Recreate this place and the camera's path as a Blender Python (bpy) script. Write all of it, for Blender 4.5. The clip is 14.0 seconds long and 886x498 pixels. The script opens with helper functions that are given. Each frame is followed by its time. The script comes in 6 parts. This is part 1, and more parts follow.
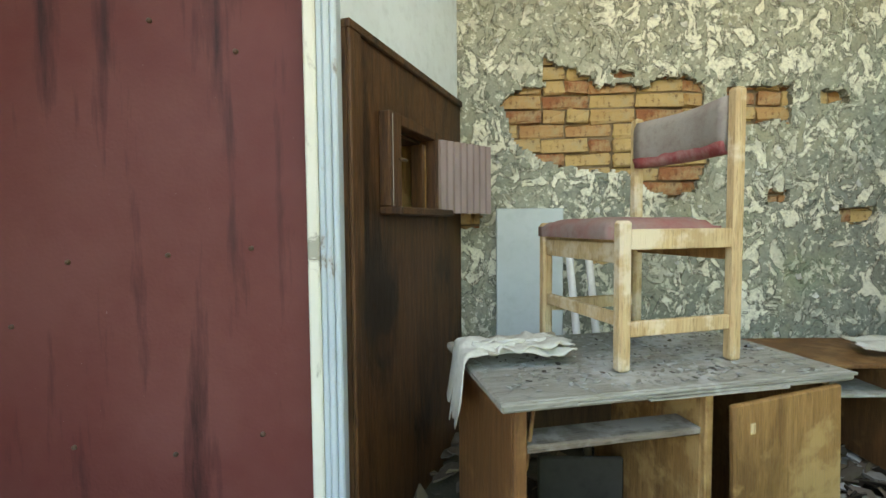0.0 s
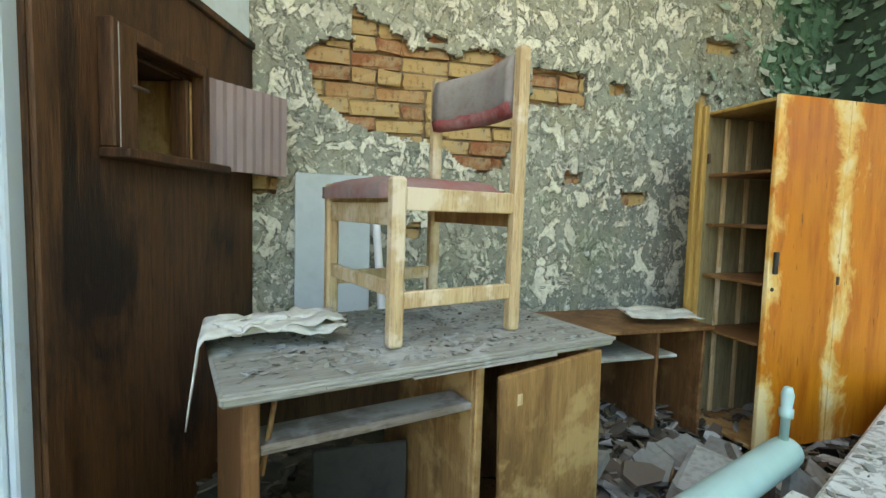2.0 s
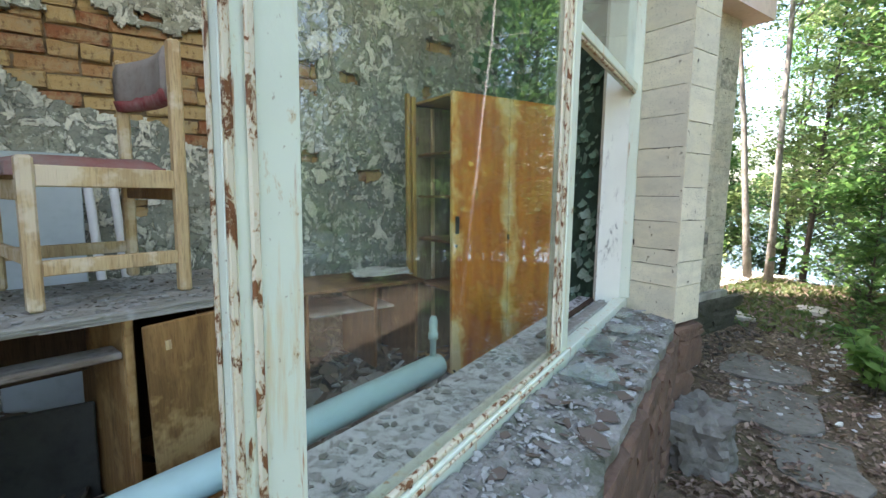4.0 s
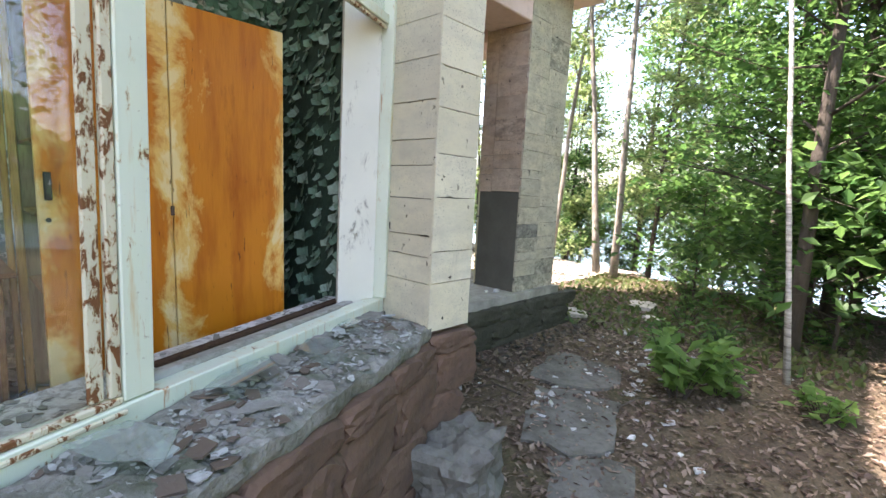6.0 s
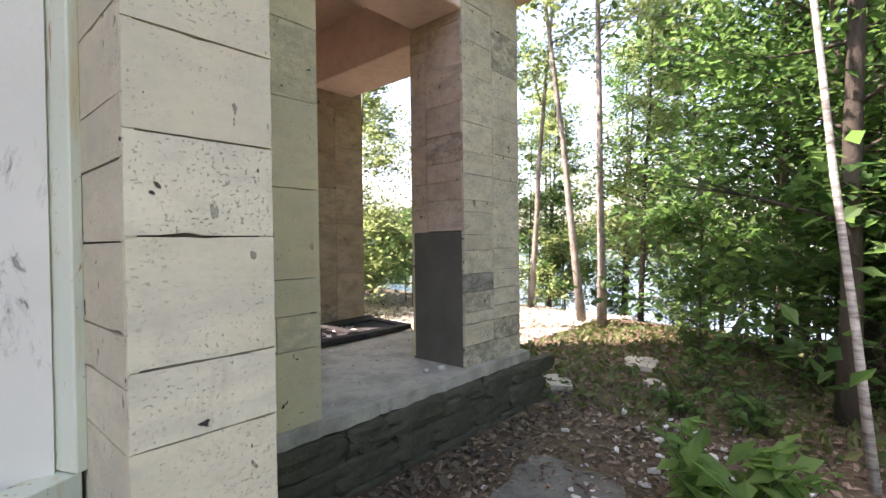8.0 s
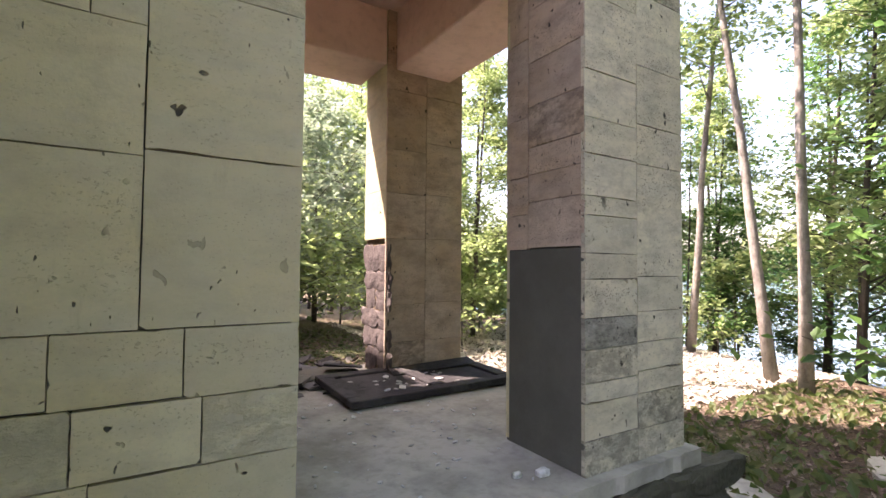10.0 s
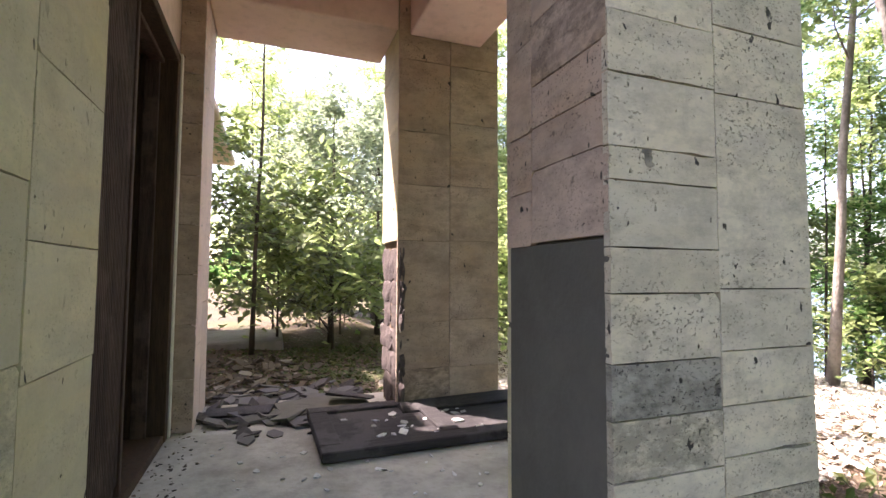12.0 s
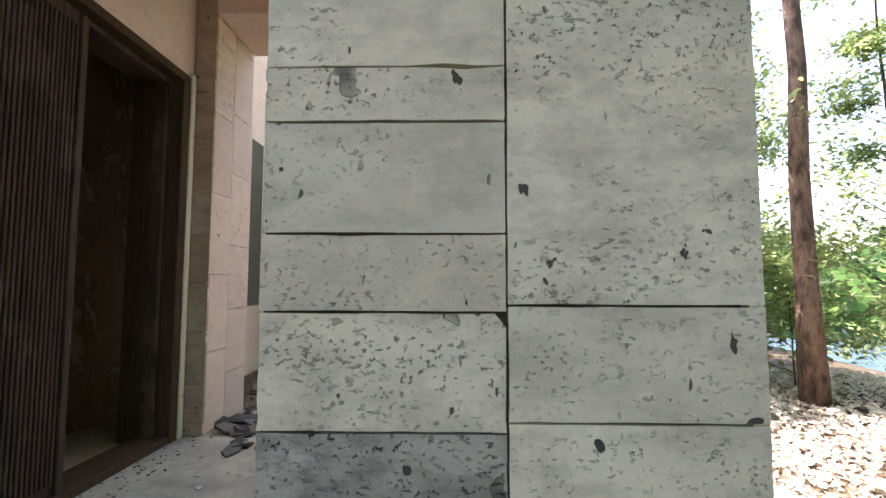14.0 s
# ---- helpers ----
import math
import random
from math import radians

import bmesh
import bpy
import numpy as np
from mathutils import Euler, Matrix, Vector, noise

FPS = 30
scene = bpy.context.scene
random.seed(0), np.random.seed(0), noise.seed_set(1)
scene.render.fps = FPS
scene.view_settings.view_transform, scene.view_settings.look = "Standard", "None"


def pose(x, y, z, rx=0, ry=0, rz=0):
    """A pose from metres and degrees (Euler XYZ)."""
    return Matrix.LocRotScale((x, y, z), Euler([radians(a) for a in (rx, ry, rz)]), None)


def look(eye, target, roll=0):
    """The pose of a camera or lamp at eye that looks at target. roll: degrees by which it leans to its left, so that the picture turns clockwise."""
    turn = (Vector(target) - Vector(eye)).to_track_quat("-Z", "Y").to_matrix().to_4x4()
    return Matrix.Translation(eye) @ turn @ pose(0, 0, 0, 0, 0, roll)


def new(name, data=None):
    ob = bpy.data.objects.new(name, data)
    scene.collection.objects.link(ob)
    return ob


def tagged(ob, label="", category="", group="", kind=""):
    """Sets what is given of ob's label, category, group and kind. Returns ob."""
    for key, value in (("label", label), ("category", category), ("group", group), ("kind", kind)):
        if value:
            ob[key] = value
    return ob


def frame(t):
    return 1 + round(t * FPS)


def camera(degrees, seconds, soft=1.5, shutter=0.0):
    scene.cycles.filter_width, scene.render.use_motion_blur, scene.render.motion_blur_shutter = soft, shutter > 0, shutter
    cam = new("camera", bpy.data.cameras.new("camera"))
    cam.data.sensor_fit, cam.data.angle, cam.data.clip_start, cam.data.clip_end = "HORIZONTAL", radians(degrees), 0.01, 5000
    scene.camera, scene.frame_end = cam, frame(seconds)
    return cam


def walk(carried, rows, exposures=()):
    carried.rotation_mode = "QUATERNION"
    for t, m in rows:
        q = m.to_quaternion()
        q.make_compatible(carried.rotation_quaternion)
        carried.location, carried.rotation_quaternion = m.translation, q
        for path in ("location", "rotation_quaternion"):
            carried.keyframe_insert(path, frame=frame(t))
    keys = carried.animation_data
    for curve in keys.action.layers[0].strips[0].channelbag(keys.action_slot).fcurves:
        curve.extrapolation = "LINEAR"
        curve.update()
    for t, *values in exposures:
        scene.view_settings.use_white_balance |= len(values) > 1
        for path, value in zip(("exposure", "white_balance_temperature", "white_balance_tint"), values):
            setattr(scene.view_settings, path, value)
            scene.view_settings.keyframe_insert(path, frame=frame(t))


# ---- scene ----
cam = camera(87.1, 14.0)
PATH = [
    (0, (0.91, 0.661, 1.521), (0.836, 2.656, 1.415), -0.5),
    (0.5, (1.005, 0.719, 1.517), (1.039, 2.715, 1.404), -0.4),
    (1, (1.064, 0.787, 1.493), (1.28, 2.772, 1.385), 0.6),
    (1.5, (1.112, 0.847, 1.459), (1.512, 2.802, 1.329), 1.8),
    (2, (1.165, 0.852, 1.443), (1.718, 2.767, 1.282), 1.9),
    (2.5, (1.226, 0.827, 1.429), (1.919, 2.693, 1.241), 1.9),
    (3, (1.309, 0.719, 1.425), (2.173, 2.514, 1.238), 1.8),
    (3.5, (1.403, 0.5, 1.432), (2.413, 2.213, 1.222), 1.5),
    (4, (1.582, 0.305, 1.436), (2.721, 1.933, 1.202), 0.8),
    (4.2, (1.685, 0.234, 1.433), (2.849, 1.842, 1.193), 0.4),
    (6.3, (3.146, 0.319, 1.303), (4.631, 1.641, 1.083), 2.6),
    (6.5, (3.303, 0.348, 1.306), (4.789, 1.675, 1.129), 1.6),
    (7, (3.642, 0.426, 1.294), (5.146, 1.741, 1.191), 1.3),
    (7.5, (4.004, 0.582, 1.264), (5.508, 1.899, 1.225), 0.0),
    (8, (4.289, 0.815, 1.266), (5.791, 2.137, 1.238), -0.7),
    (8.5, (4.645, 1.038, 1.256), (6.051, 2.46, 1.27), -0.1),
    (9, (4.913, 1.197, 1.261), (6.176, 2.747, 1.281), 0.6),
    (9.2, (5.041, 1.279, 1.264), (6.246, 2.875, 1.286), 0.9),
    (11.3, (5.946, 1.981, 1.248), (6.752, 3.807, 1.376), 1.0),
    (11.5, (6.059, 2.019, 1.267), (6.803, 3.873, 1.375), 1.5),
    (12, (6.34, 2.123, 1.248), (7.03, 3.997, 1.359), 0.3),
    (12.5, (6.599, 2.206, 1.262), (7.171, 4.117, 1.397), 0.2),
    (13, (6.877, 2.289, 1.261), (7.272, 4.242, 1.434), 1.0),
    (13.5, (7.177, 2.342, 1.24), (7.373, 4.324, 1.426), 0.1),
    (14, (7.514, 2.393, 1.247), (7.48, 4.387, 1.391), 0.1),
]
walk(cam, [(t, look(eye, target, roll)) for t, eye, target, roll in PATH], exposures=[(0.0, 3.29, 7600, 11), (2.0, 3.29, 7150, 10), (3.0, 2.92, 6700, 10), (3.5, 2.64, 6450, 16), (4.0, 2.58, 6450, 18), (6.3, 2.62, 6700, 25), (9.0, 2.24, 7050, 33), (11.3, 2.5, 6750, 34), (12.5, 2.52, 6650, 33), (14.0, 2.56, 6550, 29)])

# ---- world, sun, exposure ----
world = bpy.data.worlds.new("sky_world")
scene.world = world
world.use_nodes = True
wn = world.node_tree
wn.nodes.clear()
sky = wn.nodes.new("ShaderNodeTexSky")
sky.sky_type = "NISHITA"
sky.sun_disc = False
SUN_EL, SUN_AZ = radians(57), radians(138)      # azimuth counted from +x towards +y
sky.sun_elevation = SUN_EL
sky.sun_rotation = radians(90) - SUN_AZ
sky.air_density, sky.dust_density, sky.ozone_density = 1.2, 2.5, 1.0
bg = wn.nodes.new("ShaderNodeBackground")
bg.inputs["Strength"].default_value = 0.15
wo = wn.nodes.new("ShaderNodeOutputWorld")
wn.links.new(sky.outputs[0], bg.inputs["Color"])
wn.links.new(bg.outputs[0], wo.inputs["Surface"])
sun = new("sun", bpy.data.lights.new("sun", "SUN"))
sun.data.energy = 4.5
sun.data.angle = radians(0.6)
sun.data.color = (1.0, 0.95, 0.86)
sd = Vector((math.cos(SUN_EL) * math.cos(SUN_AZ), math.cos(SUN_EL) * math.sin(SUN_AZ), math.sin(SUN_EL)))
sun.matrix_world = look(sd * 40, (0, 0, 0))

# added area lamp inside the upper window, standing in for sky light
lamp = new("window_sky_fill", bpy.data.lights.new("window_sky_fill", "AREA"))
lamp.data.shape, lamp.data.size, lamp.data.size_y, lamp.data.energy = "RECTANGLE", 2.2, 0.6, 2.5
lamp.data.color = (1.0, 0.99, 0.95)
lamp.matrix_world = look((1.95, 1.33, 3.2), (2.25, 3.2, 1.25))

# ---- materials ----
def nodes_of(name):
    m = bpy.data.materials.new(name)
    m.use_nodes = True
    return m, m.node_tree.nodes, m.node_tree.links, m.node_tree.nodes["Principled BSDF"]


class Mat:
    """A small layer builder on top of a principled surface, in object metres."""

    def __init__(self, name, base, rough=0.8, metal=0.0, coord="Object", spec=0.3, scatter=False):
        self.m, self.n, self.l, self.b = nodes_of(name)
        self.b.inputs["Roughness"].default_value = rough
        self.b.inputs["Metallic"].default_value = metal
        self.b.inputs["Specular IOR Level"].default_value = spec
        self.tc = self.n.new("ShaderNodeTexCoord")
        self.co = self.tc.outputs[coord]
        if scatter:
            info = self.n.new("ShaderNodeObjectInfo")
            off = self.n.new("ShaderNodeVectorMath")
            off.operation = "MULTIPLY_ADD"
            off.inputs[1].default_value = (3.7, 5.3, 2.9)
            self.l.new(info.outputs["Location"], off.inputs[0])
            self.l.new(self.co, off.inputs[2])
            self.co = off.outputs[0]
        rgb = self.n.new("ShaderNodeRGB")
        rgb.outputs[0].default_value = (*base, 1)
        self.col = rgb.outputs[0]
        self.height = None

    def noise(self, scale, detail=5, rough=0.6, stretch=(1, 1, 1), distort=0.0, offset=0.0):
        mp = self.n.new("ShaderNodeMapping")
        mp.inputs["Scale"].default_value = stretch
        mp.inputs["Location"].default_value = (offset, offset * 1.7, offset * 0.6)
        self.l.new(self.co, mp.inputs["Vector"])
        t = self.n.new("ShaderNodeTexNoise")
        t.inputs["Scale"].default_value = scale
        t.inputs["Detail"].default_value = detail
        t.inputs["Roughness"].default_value = rough
        t.inputs["Distortion"].default_value = distort
        self.l.new(mp.outputs[0], t.inputs["Vector"])
        return t.outputs[0]

    def voronoi(self, scale, feature="F1", stretch=(1, 1, 1), warp=0.0):
        mp = self.n.new("ShaderNodeMapping")
        mp.inputs["Scale"].default_value = stretch
        self.l.new(self.co, mp.inputs["Vector"])
        vec = mp.outputs[0]
        if warp:
            nz = self.n.new("ShaderNodeTexNoise")
            nz.inputs["Scale"].default_value = scale * 1.3
            self.l.new(vec, nz.inputs["Vector"])
            mx = self.n.new("ShaderNodeVectorMath")
            mx.operation = "MULTIPLY_ADD"
            mx.inputs[1].default_value = (warp, warp, warp)
            self.l.new(nz.outputs[1], mx.inputs[0])
            self.l.new(vec, mx.inputs[2])
            vec = mx.outputs[0]
        t = self.n.new("ShaderNodeTexVoronoi")
        t.feature = feature
        t.inputs["Scale"].default_value = scale
        self.l.new(vec, t.inputs["Vector"])
        return t.outputs[0]

    def ramp(self, src, a, b, lo=0.0, hi=1.0):
        r = self.n.new("ShaderNodeMapRange")
        r.inputs["From Min"].default_value, r.inputs["From Max"].default_value = a, b
        r.inputs["To Min"].default_value, r.inputs["To Max"].default_value = lo, hi
        self.l.new(src, r.inputs["Value"])
        return r.outputs[0]

    def times(self, a, b):
        x = self.n.new("ShaderNodeMath")
        x.operation = "MULTIPLY"
        self.l.new(a, x.inputs[0])
        self.l.new(b, x.inputs[1])
        return x.outputs[0]

    def layer(self, mask, colour, amount=1.0, mode="MIX"):
        mx = self.n.new("ShaderNodeMix")
        mx.data_type, mx.blend_type = "RGBA", mode
        if amount != 1.0:
            mask = self.ramp(mask, 0, 1, 0, amount)
        self.l.new(mask, mx.inputs["Factor"])
        self.l.new(self.col, mx.inputs["A"])
        mx.inputs["B"].default_value = (*colour, 1)
        self.col = mx.outputs["Result"]
        return self

    def vary(self, island=False, low=0.75, high=1.2):
        """Lightness changes from piece to piece."""
        if island:
            src = self.n.new("ShaderNodeNewGeometry").outputs["Random Per Island"]
        else:
            src = self.n.new("ShaderNodeObjectInfo").outputs["Random"]
        hsv = self.n.new("ShaderNodeHueSaturation")
        self.l.new(self.ramp(src, 0, 1, low, high), hsv.inputs["Value"])
        self.l.new(self.col, hsv.inputs["Color"])
        self.col = hsv.outputs[0]
        return src

    def bump(self, src, dist, strength=1.0):
        bp = self.n.new("ShaderNodeBump")
        bp.inputs["Distance"].default_value = dist
        bp.inputs["Strength"].default_value = strength
        self.l.new(src, bp.inputs["Height"])
        if self.height:
            self.l.new(self.height, bp.inputs["Normal"])
        self.height = bp.outputs[0]
        return self

    def gloss(self, src, lo, hi):
        self.l.new(self.ramp(src, 0, 1, lo, hi), self.b.inputs["Roughness"])
        return self

    def done(self):
        self.l.new(self.col, self.b.inputs["Base Color"])
        if self.height:
            self.l.new(self.height, self.b.inputs["Normal"])
        return self.m


def mat_plaster():
    k = Mat("flaking_plaster", (0.35, 0.355, 0.275), 0.9)
    k.layer(k.ramp(k.noise(1.1, 4), 0.40, 0.62), (0.19, 0.215, 0.185), 0.85)
    k.layer(k.ramp(k.noise(2.3, 4, offset=5), 0.52, 0.66), (0.33, 0.32, 0.22), 0.7)
    flake = k.ramp(k.noise(11, 6, 0.68, (1, 1, 0.75), 0.9), 0.505, 0.540)
    zone = k.ramp(k.noise(1.6, 3, offset=2.0), 0.36, 0.52)
    k.layer(k.times(k.ramp(k.noise(11, 6, 0.68, (1, 1, 0.75), 0.9), 0.485, 0.505), zone), (0.13, 0.14, 0.11), 0.7)
    k.layer(k.times(flake, zone), (0.74, 0.73, 0.60))
    k.layer(k.ramp(k.noise(15, 5, 0.7, distort=1.4, offset=3), 0.60, 0.63), (0.085, 0.10, 0.085), 0.75)
    k.layer(k.ramp(k.noise(1.0, 3, offset=9), 0.60, 0.70), (0.17, 0.27, 0.16), 0.55)
    crack = k.ramp(k.voronoi(9, "DISTANCE_TO_EDGE", warp=0.25), 0.0, 0.035, 1, 0)
    k.layer(k.times(crack, zone), (0.07, 0.08, 0.065), 0.35)
    k.layer(k.ramp(k.noise(42, 5, 0.7, offset=13), 0.50, 0.68), (0.13, 0.14, 0.12), 0.5)
    k.layer(k.ramp(k.noise(27, 6, 0.7, offset=17), 0.555, 0.60), (0.70, 0.70, 0.58), 0.75)
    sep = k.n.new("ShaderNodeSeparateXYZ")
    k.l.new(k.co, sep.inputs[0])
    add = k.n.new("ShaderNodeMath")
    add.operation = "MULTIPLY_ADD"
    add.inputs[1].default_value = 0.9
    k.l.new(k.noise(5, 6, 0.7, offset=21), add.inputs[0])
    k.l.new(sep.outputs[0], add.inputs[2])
    # green corner paint, its darkness also carrying the shade beside the wardrobe
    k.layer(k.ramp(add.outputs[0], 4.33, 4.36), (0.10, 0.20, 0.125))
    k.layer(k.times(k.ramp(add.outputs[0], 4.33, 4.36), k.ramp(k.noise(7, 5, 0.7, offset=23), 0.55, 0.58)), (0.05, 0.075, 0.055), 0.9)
    k.bump(flake, 0.009).bump(k.noise(38, 5), 0.008).bump(k.noise(7, 4, offset=3), 0.02)
    return k.done()


def mat_stone_tile(name="travertine_tile", base=(0.66, 0.605, 0.40), warm=(0.60, 0.51, 0.28), grey=(0.53, 0.50, 0.36), dirt=(0.38, 0.345, 0.235), pit=0.3, grim=0.35, grain=0.4):
    k = Mat(name, base, 0.78, scatter=True)
    rnd = k.vary(low=0.80, high=1.08)
    k.layer(k.ramp(k.noise(1.7, 4), 0.40, 0.66), warm, 0.65)
    k.layer(k.ramp(k.noise(2.2, 5, 0.6, stretch=(0.5, 0.5, 3.5), offset=3), 0.46, 0.68), grey, 0.7)
    k.layer(k.ramp(k.noise(2.6, 6, 0.7, offset=4), 0.56, 0.74), dirt, 0.6)
    k.layer(k.ramp(k.noise(5, 6, 0.7, stretch=(2.2, 2.2, 0.5), offset=14), 0.60, 0.74), dirt, 0.5)
    k.layer(k.ramp(k.noise(55, 5, 0.7, offset=1), 0.52, 0.74), grey, 0.5)
    # a few tiles are pitted and grimy all over
    grimy = k.ramp(rnd, 0.885, 0.90)
    grime = k.times(k.ramp(k.noise(15, 7, 0.75, (0.8, 0.8, 1.3), offset=6), 0.42, 0.58), grimy)
    k.layer(grime, tuple(c * 0.42 for c in dirt), 0.8 * grim)
    k.layer(k.ramp(k.noise(6.5, 8, 0.75, (0.8, 0.8, 1.5), offset=31), 0.44, 0.66), dirt, grain)
    specks = k.times(k.ramp(k.noise(115, 3, 0.6, (0.8, 0.8, 1.1), offset=8), 0.61, 0.635), k.ramp(k.noise(2.8, 6, 0.72, (0.7, 0.7, 1.8), offset=19), 0.43, 0.60))
    k.layer(specks, tuple(c * 0.18 for c in dirt), pit)
    holes = k.times(k.ramp(k.noise(17, 3, 0.5, (1.2, 1.2, 0.9), 0.3, offset=5), 0.695, 0.71), k.ramp(k.noise(3.6, 3, offset=25), 0.44, 0.52))
    k.layer(holes, (0.045, 0.042, 0.035), min(1.0, pit * 1.2))
    rough = k.times(k.ramp(k.noise(80, 4, 0.6, (0.7, 0.7, 1.2), offset=21), 0.60, 0.64), k.ramp(k.noise(1.9, 5, 0.65, offset=7), 0.54, 0.62))
    k.layer(rough, tuple(c * 0.3 for c in dirt), 0.75 * pit)
    dash = k.times(k.ramp(k.noise(34, 1.5, 0.5, (1.5, 1.5, 0.62), offset=3), 0.735, 0.755), k.ramp(k.noise(3.2, 2, offset=15), 0.46, 0.54))
    k.layer(dash, (0.07, 0.065, 0.05), 0.9)
    big = k.times(k.ramp(k.noise(15, 2, 0.5, (1, 1, 0.9), 0.3, offset=2), 0.72, 0.735), k.ramp(k.noise(2.3, 2, offset=12), 0.48, 0.54))
    k.layer(big, (0.05, 0.048, 0.04))
    k.bump(specks, -0.003 * pit).bump(holes, -0.009 * pit).bump(rough, -0.002 * pit).bump(dash, -0.007).bump(big, -0.02).bump(grime, -0.003).bump(k.noise(70, 4), 0.0012).bump(k.noise(9, 3, offset=9), 0.003)
    return k.done()


def mat_simple(name, base, rough=0.8, tone=(0.5, 0.5, 0.5), amount=0.5, scale=6, bumpd=0.003, metal=0.0, stretch=(1, 1, 1), fine=40):
    k = Mat(name, base, rough, metal)
    k.layer(k.ramp(k.noise(scale, 5, 0.65, stretch), 0.42, 0.66), tone, amount)
    k.layer(k.ramp(k.noise(scale * 6, 4, 0.6, stretch, offset=2), 0.5, 0.75), tuple(c * 0.6 for c in tone), amount * 0.5)
    k.bump(k.noise(fine, 4, 0.6, stretch), bumpd)
    return k.done()


def mat_wood(name, base, dark, rough=0.7, along=2, wear=None, scale=1.0, blotch=0.0):
    st = [9, 9, 9]
    st[along] = 0.7
    k = Mat(name, base, rough)
    k.layer(k.ramp(k.noise(5 * scale, 6, 0.6, st), 0.40, 0.68), dark, 0.8)
    k.layer(k.ramp(k.noise(22 * scale, 5, 0.65, st, offset=4), 0.52, 0.70), tuple(c * 0.45 for c in dark), 0.7)
    if blotch:
        k.layer(k.ramp(k.noise(2.2, 6, 0.7, (1.6, 1.6, 0.5), 0.5, offset=9), 0.50, 0.62), tuple(c * 0.5 for c in dark), blotch)
    if wear:
        k.layer(k.ramp(k.noise(3.2, 5, 0.7, offset=6), 0.52, 0.60), wear, 0.9)
    k.bump(k.noise(20 * scale, 5, 0.6, st), 0.003)
    return k.done()


def mat_chipped(name, paint, under, rough=0.45, cover=0.60, tone=None, rust=(0.22, 0.09, 0.03), scale=7):
    """Old paint over an under-layer, chipped off in patches."""
    k = Mat(name, paint, rough)
    k.layer(k.ramp(k.noise(2.0, 4), 0.42, 0.66), tone or tuple(c * 0.7 for c in paint), 0.6)
    chip = k.ramp(k.noise(scale, 7, 0.72, (1, 1, 0.55), 0.5, offset=1), cover, cover + 0.015)
    k.layer(k.ramp(k.noise(scale, 7, 0.72, (1, 1, 0.55), 0.5, offset=1), cover - 0.05, cover), rust, 0.6)
    k.layer(chip, under)
    k.bump(chip, -0.002).bump(k.noise(60, 3), 0.0008)
    return k.done()


def mat_mint():
    """Pale mint enamel with chips, rust blooms and rust running down."""
    k = Mat("mint_frame_paint", (0.69, 0.745, 0.60), 0.42)
    k.layer(k.ramp(k.noise(2.0, 4), 0.42, 0.66), (0.60, 0.66, 0.52), 0.6)
    k.layer(k.ramp(k.noise(9, 5, 0.65, (2.2, 2.2, 0.22), offset=6), 0.57, 0.70), (0.62, 0.47, 0.22), 0.75)
    run = k.ramp(k.noise(16, 5, 0.7, (2.0, 2.0, 0.16), 0.2, offset=3), 0.64, 0.70)
    k.layer(run, (0.40, 0.17, 0.045), 0.85)
    chip = k.ramp(k.noise(15, 7, 0.74, (1, 1, 0.5), 0.5, offset=1), 0.655, 0.67)
    k.layer(k.ramp(k.noise(15, 7, 0.74, (1, 1, 0.5), 0.5, offset=1), 0.60, 0.655), (0.52, 0.36, 0.14), 0.6)
    k.layer(chip, (0.20, 0.085, 0.03))
    k.layer(k.ramp(k.noise(70, 3, 0.6, offset=4), 0.68, 0.72), (0.30, 0.25, 0.16), 0.6)
    k.bump(chip, -0.002).bump(k.noise(40, 4), 0.0008)
    return k.done()


def mat_cabinet():
    k = Mat("orange_varnish", (0.56, 0.19, 0.012), 0.38)
    k.layer(k.ramp(k.noise(3, 5, 0.6, (4, 4, 0.6)), 0.45, 0.68), (0.36, 0.085, 0.006), 0.8)
    sep = k.n.new("ShaderNodeSeparateXYZ")
    k.l.new(k.co, sep.inputs[0])
    near = None
    for seam in (0.0, 0.430, 0.925):
        a = k.n.new("ShaderNodeMath")
        a.operation = "SUBTRACT"
        k.l.new(sep.outputs[0], a.inputs[0])
        a.inputs[1].default_value = seam
        b = k.n.new("ShaderNodeMath")
        b.operation = "ABSOLUTE"
        k.l.new(a.outputs[0], b.inputs[0])
        if near is None:
            near = b.outputs[0]
        else:
            c = k.n.new("ShaderNodeMath")
            c.operation = "MINIMUM"
            k.l.new(near, c.inputs[0])
            k.l.new(b.outputs[0], c.inputs[1])
            near = c.outputs[0]
    edge = k.ramp(near, 0.0, 0.14, 0.17, -0.06)
    add = k.n.new("ShaderNodeMath")
    add.operation = "ADD"
    k.l.new(k.noise(3.4, 6, 0.66, (1.2, 1.2, 0.7), 0.4, offset=3.3), add.inputs[0])
    k.l.new(edge, add.inputs[1])
    peel = k.ramp(add.outputs[0], 0.555, 0.63)
    k.layer(peel, (0.72, 0.46, 0.14), 0.9)
    k.layer(k.ramp(add.outputs[0], 0.65, 0.69), (0.76, 0.62, 0.33), 0.75)
    k.layer(k.ramp(k.noise(26, 4, 0.6, (2, 2, 0.25), offset=2), 0.66, 0.70), (0.09, 0.03, 0.008), 0.8)
    k.layer(k.ramp(k.noise(5, 5, 0.7, (2.5, 2.5, 0.5), offset=7), 0.58, 0.70), (0.26, 0.06, 0.005), 0.6)
    k.gloss(peel, 0.33, 0.7)
    k.bump(k.noise(30, 4, 0.6, (6, 6, 0.6)), 0.001)
    return k.done()


